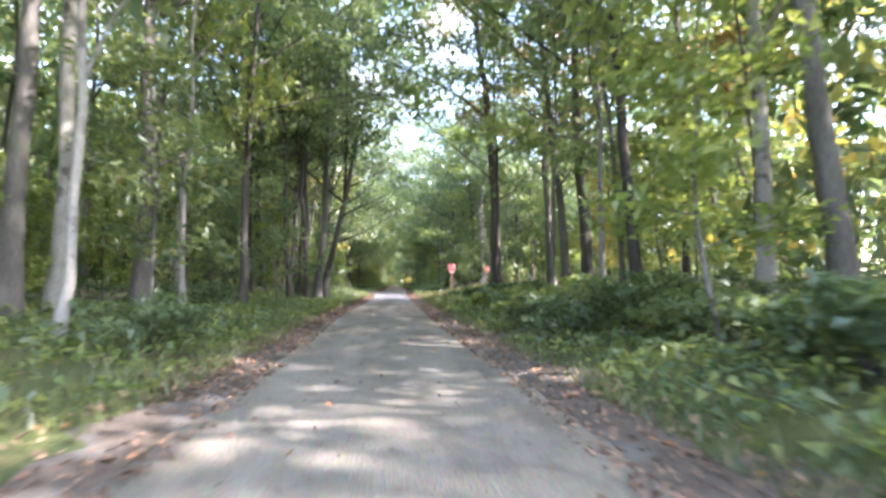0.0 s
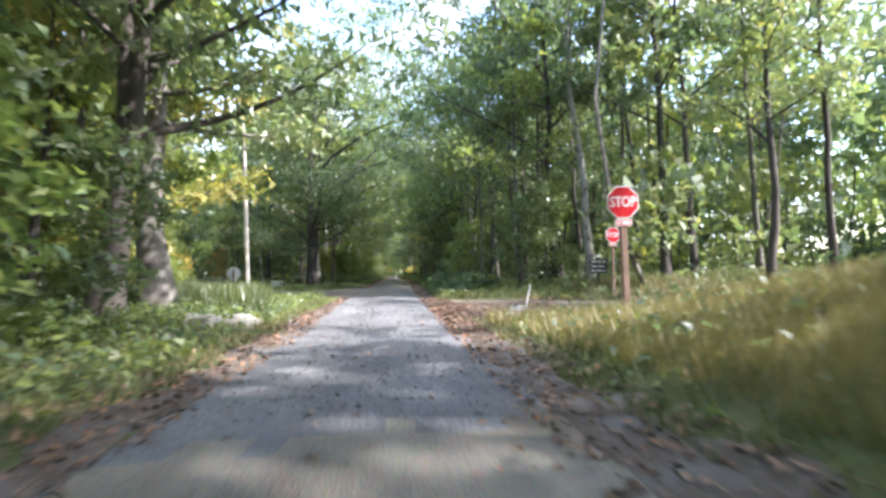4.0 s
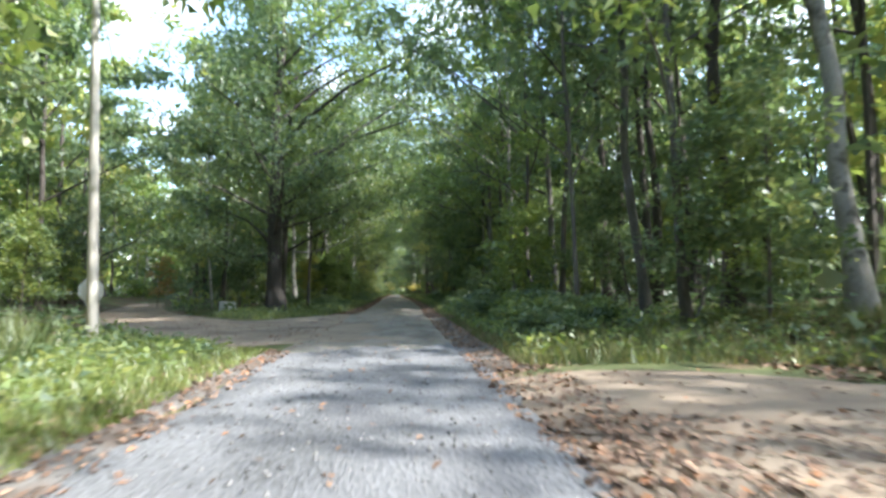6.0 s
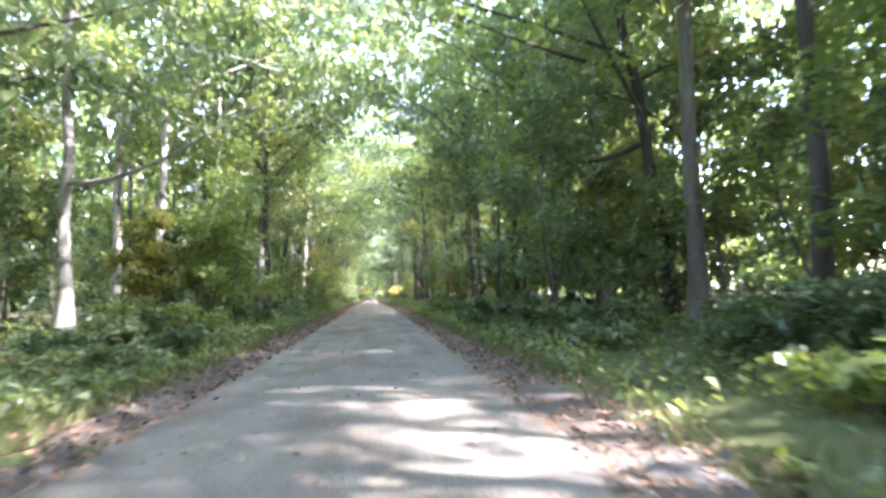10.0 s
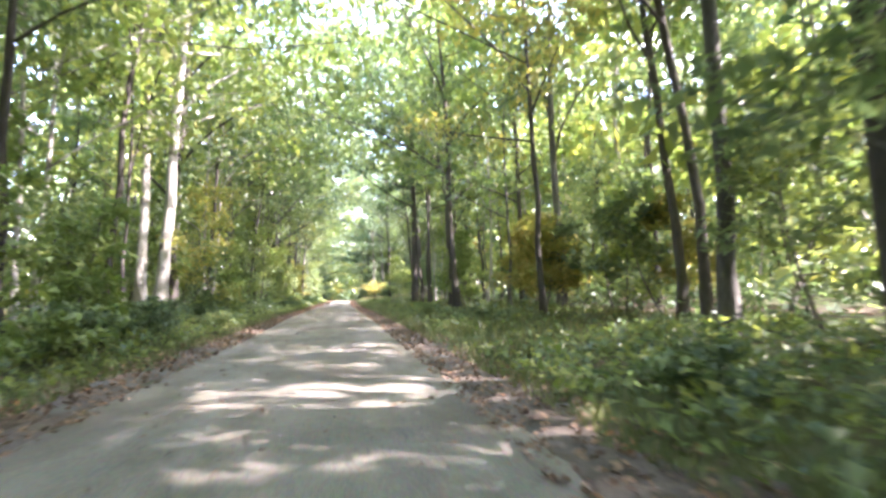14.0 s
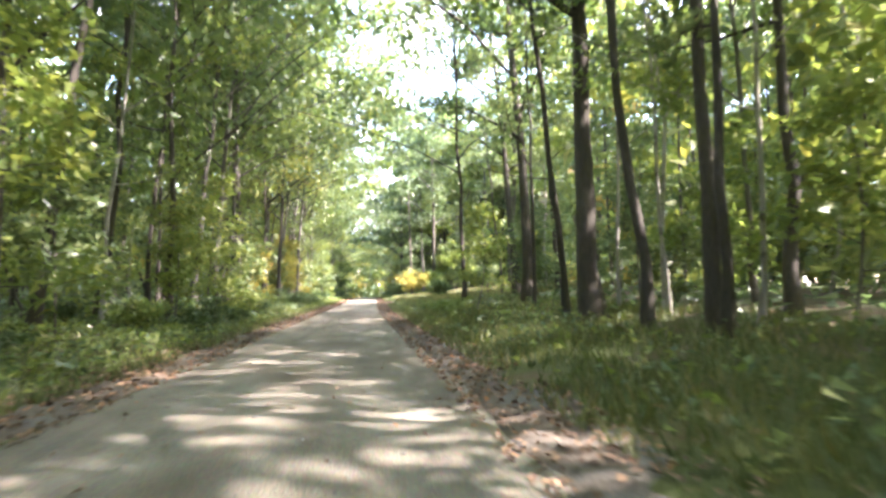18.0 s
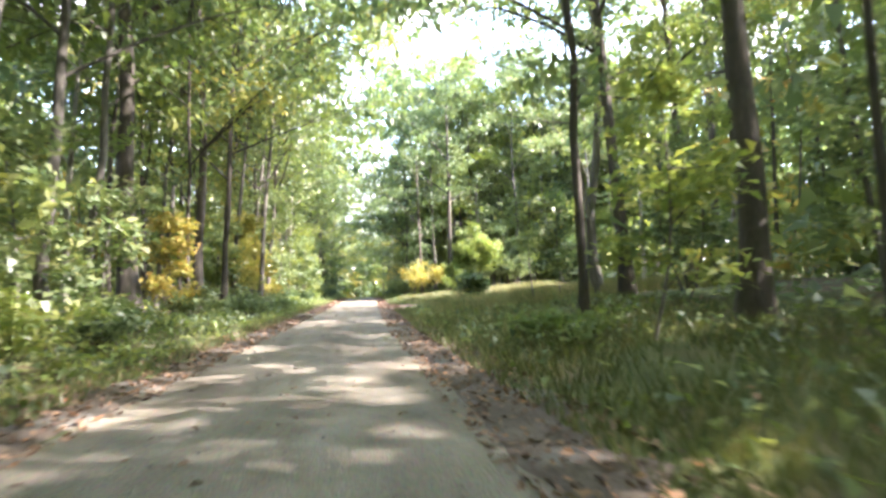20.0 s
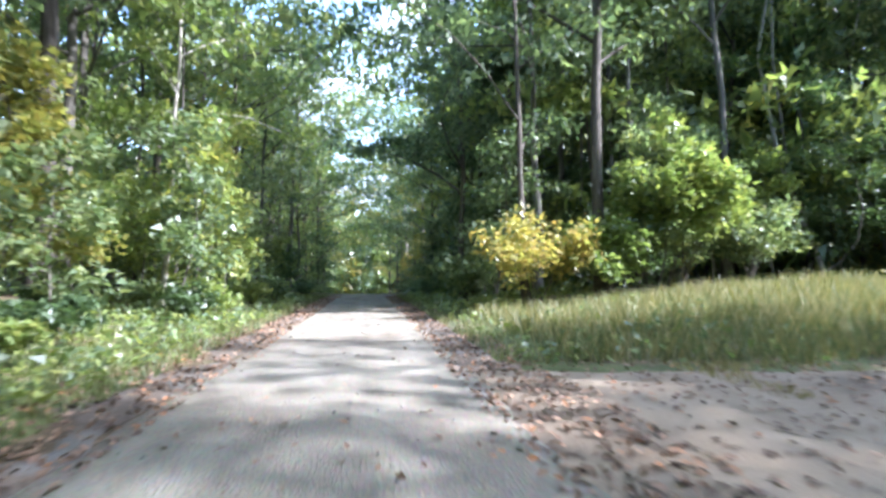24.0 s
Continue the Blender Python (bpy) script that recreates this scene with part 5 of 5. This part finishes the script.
# twin white notice boards on the island
z = float(ground_z(-13.2, 99.9))
board = empty("notice_board", (-13.2, 99.9, z), "two white notice panels on short posts on the island", "sign")
for cx, w, cz in ((-0.33, 0.62, 0.4), (0.36, 0.62, 0.34)):
    panel = part("panel", bm_mesh("panel", slab(oblong(w, 0.78, cz, 0, cx), 0.012, 0.003), WHITE), board)
    for k in range(3):
        part("bar", bm_mesh("bar", moved(slab(oblong(w * 0.5, 0.018, cz + 0.2 - 0.17 * k, 0, cx), 0.002), (0, -0.003, 0)), STEEL), panel, "illegible grey writing")
    post = part("post", timber(0.05, cz + 0.3, POST), board)
    post.location = (cx, 0.045, 0)
    bolt(panel, cx, -0.006, cz + 0.33)
    bolt(panel, cx, -0.006, cz - 0.33)

# narrow sign seen edge-on beside the oak
sign = empty("road_sign", (-6.3, 96.0, float(ground_z(-6.3, 96.0))), "small dark road sign turned edge-on on a thin post", "road sign", turn=radians(90))
part("post", timber(0.07, 2.3, BROWN), sign)
panel = part("panel", bm_mesh("panel", moved(slab(oblong(0.3, 0.46, 2.0, 0.03), 0.006, 0.001), (0, -0.05, 0)), ALU), sign)
part("face", bm_mesh("face", moved(slab(oblong(0.27, 0.43, 2.0, 0.03), 0.003), (0, -0.054, 0)), BROWN), panel)
bolt(sign, 0, -0.058, 2.2)
bolt(sign, 0, -0.058, 1.8)

# dark direction board past the lane
z = float(ground_z(11.3, 65.6))
guide = empty("direction_sign", (11.3, 65.6, z), "dark wooden direction board with routed pale writing", "sign", turn=radians(-6))
part("post", timber(0.1, 1.55, BROWN), guide)
for k, cz in enumerate((1.32, 1.06, 0.82)):
    plank = part("plank", bm_mesh("plank", moved(slab(oblong(1.05 - 0.06 * k, 0.22, cz, 0.015), 0.035, 0.004), (0, -0.09, 0)), BROWN), guide)
    at = -0.4
    for w in ((0.26, 0.18, 0.24), (0.34, 0.3), (0.2, 0.28, 0.16))[k]:
        part("bar", bm_mesh("bar", moved(slab(oblong(w, 0.07, cz, 0, at + w / 2), 0.002), (0, -0.0935, 0)), WHITE), plank, "illegible pale writing")
        at += w + 0.07
part("cap", bm_mesh("cap", moved(slab(oblong(0.16, 0.16, 1.6, 0.03), 0.05, 0.006), (0, -0.025, 0)), WHITE), guide, "small white block on top")

# leaning white marker at the culvert
z = float(ground_z(4.9, 56.0))
marker = empty("marker_post", (4.9, 56.0, z), "leaning white plastic marker post at the stone edge", "marker post")
part("tube", np_mesh("tube", *tube(np.array([(0, 0, -0.15), (0.02, 0, 0.0), (0.14, 0, 0.5), (0.24, 0, 0.96)]), (0.03, 0.03, 0.03, 0.03), 10), WHITE, True), marker)
part("cap", np_mesh("cap", *tube(np.array([(0.238, 0, 0.955), (0.246, 0, 0.985), (0.25, 0, 1.0)]), (0.033, 0.032, 0.004), 10), WHITE, True), marker)


def boulder(rng, w, d, h):
    """A stone: a flattened, faceted lump with worn edges."""
    bm = bmesh.new()
    bmesh.ops.create_icosphere(bm, subdivisions=3, radius=0.5)
    a, b = rng.uniform(0, 6.3, 3), rng.uniform(2.0, 4.5, 3)
    for v in bm.verts:
        n = v.co.normalized()
        lump = 1 + 0.12 * math.sin(b[0] * n.x * 2 + a[0]) + 0.1 * math.sin(b[1] * n.y * 2 + a[1]) + 0.08 * math.sin(b[2] * n.z * 3 + a[2])
        v.co = Vector([math.copysign(abs(c) ** 0.7, c) for c in n]) * 0.55 * lump
        v.co = Vector((v.co.x * w, v.co.y * d, v.co.z * h))
    return bm_mesh("stone", bm, ROCK, True)


def stone_row(name, places, label):
    x0, y0 = places[0][:2]
    ob = empty(name, (x0, y0, float(ground_z(x0, y0))), label, "stonework")
    r = np.random.default_rng(4)
    for (x, y, w, d, h, turn) in places:
        o = part("stone", boulder(r, w, d, h), ob)
        o.location, o.rotation_euler = (x - x0, y - y0, float(ground_z(x, y) - ground_z(x0, y0)) + h * 0.22), (0.05, 0.08, turn)
    return ob


stone_row("culvert_headwall", ((4.66, 56.05, 0.5, 0.45, 0.28, 0.2), (4.56, 55.25, 0.4, 0.7, 0.34, 0.1), (4.38, 54.3, 0.42, 0.8, 0.42, -0.1), (4.04, 53.3, 0.42, 0.85, 0.46, -0.3), (3.6, 52.4, 0.38, 0.55, 0.36, -0.55)), "curved row of pale stones at the road's edge")
stone_row("stone_edging", ((-3.9, 51.4, 0.9, 0.6, 0.45, 0.4), (-4.5, 50.6, 0.8, 0.7, 0.42, 0.1), (-3.7, 52.3, 0.45, 0.5, 0.3, 0.9)), "pale stones half sunk in the verge")

# bushes and young trees that stand out by colour
shrub(5.6, 236.4, 4.0, 2.0, "yellow", 901, 1150, "big yellow autumn bush at the clearing's edge")
shrub(8.2, 236.6, 3.4, 1.7, "lime", 902, 1600, "yellow-green bush at the clearing's edge")
shrub(11.4, 236.8, 6.6, 2.4, "lime", 903, 3200, "tall light green bush in the sun")
shrub(6.5, 215.6, 2.0, 1.1, "dark", 904, 900, "single dark green bush in the dry grass")
sapling(-7.0, 221.0, 4.6, "yellow", 905, 1300)
sapling(-8.2, 217.4, 5.4, "yellow", 906, 1500)
sapling(-7.6, 206.0, 4.2, "yellow", 907, 1000)
sapling(-8.7, 230.2, 6.2, "yellow", 908, 1700)
sapling(-9.9, 228.4, 6.8, "yellow", 918, 1700)
sapling(-8.9, 226.2, 5.2, "yellow", 919, 1200)
sapling(-6.3, 239.6, 7.6, "lime", 938, 1600)
sapling(-9.2, 116.0, 4.6, "yellow", 909, 1300)
sapling(-8.2, 118.4, 5.0, "lime", 910, 1200)
for k, (x, y) in enumerate(((8.6, 151.0), (9.6, 155.0), (10.6, 148.0), (11.4, 146.0), (10.2, 158.6), (8.0, 163.0))):
    sapling(x, y, 4.0 + 0.4 * (k % 3), ("yellow", "yellow", "lime")[k % 3], 920 + k, 1100)
for k, (x, y) in enumerate(((-12.7, 58.6), (-13.0, 63.0), (-13.6, 66.2), (-15.4, 69.6), (-16.0, 64.0), (-14.6, 60.4))):
    sapling(x, y, 6.0 + 0.7 * (k % 3), ("lime", "yellow", "lime", "green")[k % 4], 940 + k, 1200)
for k, (x, y) in enumerate(((-10.4, 56.6), (-10.9, 59.4), (-11.4, 62.0), (-11.8, 64.6), (-12.6, 67.4), (-13.4, 70.2), (-14.6, 73.0), (-16.2, 76.4), (-18.0, 79.6), (-12.4, 60.6), (-13.8, 64.8), (-15.6, 68.6))):
    leaf = ("lime", "yellow", "green", "lime")[k % 4]
    shrub(x, y, 2.4 + 0.5 * (k % 3), 1.6, leaf, 960 + k, 900, f"tall roadside thicket with {LABELS[leaf]}")
for k in range(14):
    u = k // 2
    x, y = (-19.6 - 2.3 * u, 86.0 + 5.0 * u) if k % 2 else (-13.6 - 2.1 * u, 104.0 + 5.2 * u)
    sapling(x, y, 5.2 + 0.8 * (k % 3), ("green", "lime", "dark")[k % 3], 980 + k, 900)
shrub(15.6, 238.4, 3.4, 2.2, "green", 911, 1600, "broad green bush at the edge of the woods")
shrub(4.0, 240.6, 2.6, 1.5, "green", 912, 1200, "dark green bush beside the road")
for k, (x, y) in enumerate(((15.4, 240.6), (17.6, 243.2), (20.4, 240.2), (23.4, 241.8), (26.4, 239.6), (13.2, 244.4), (29.4, 240.8))):
    sapling(x, y, 7.0 + 1.1 * (k % 3), ("green", "lime", "dark")[k % 3], 1010 + k, 1400)
sapling(18.6, 240.8, 6.0, "lime", 913, 1500)
sapling(13.6, 241.6, 7.0, "green", 914, 1700)
sapling(27.8, 244.0, 9.5, "yellow", 915, 1500)
sapling(30.9, 252.0, 13.0, "rust", 916, 1700)
sapling(-24.4, 113.7, 5.0, "rust", 917, 700)
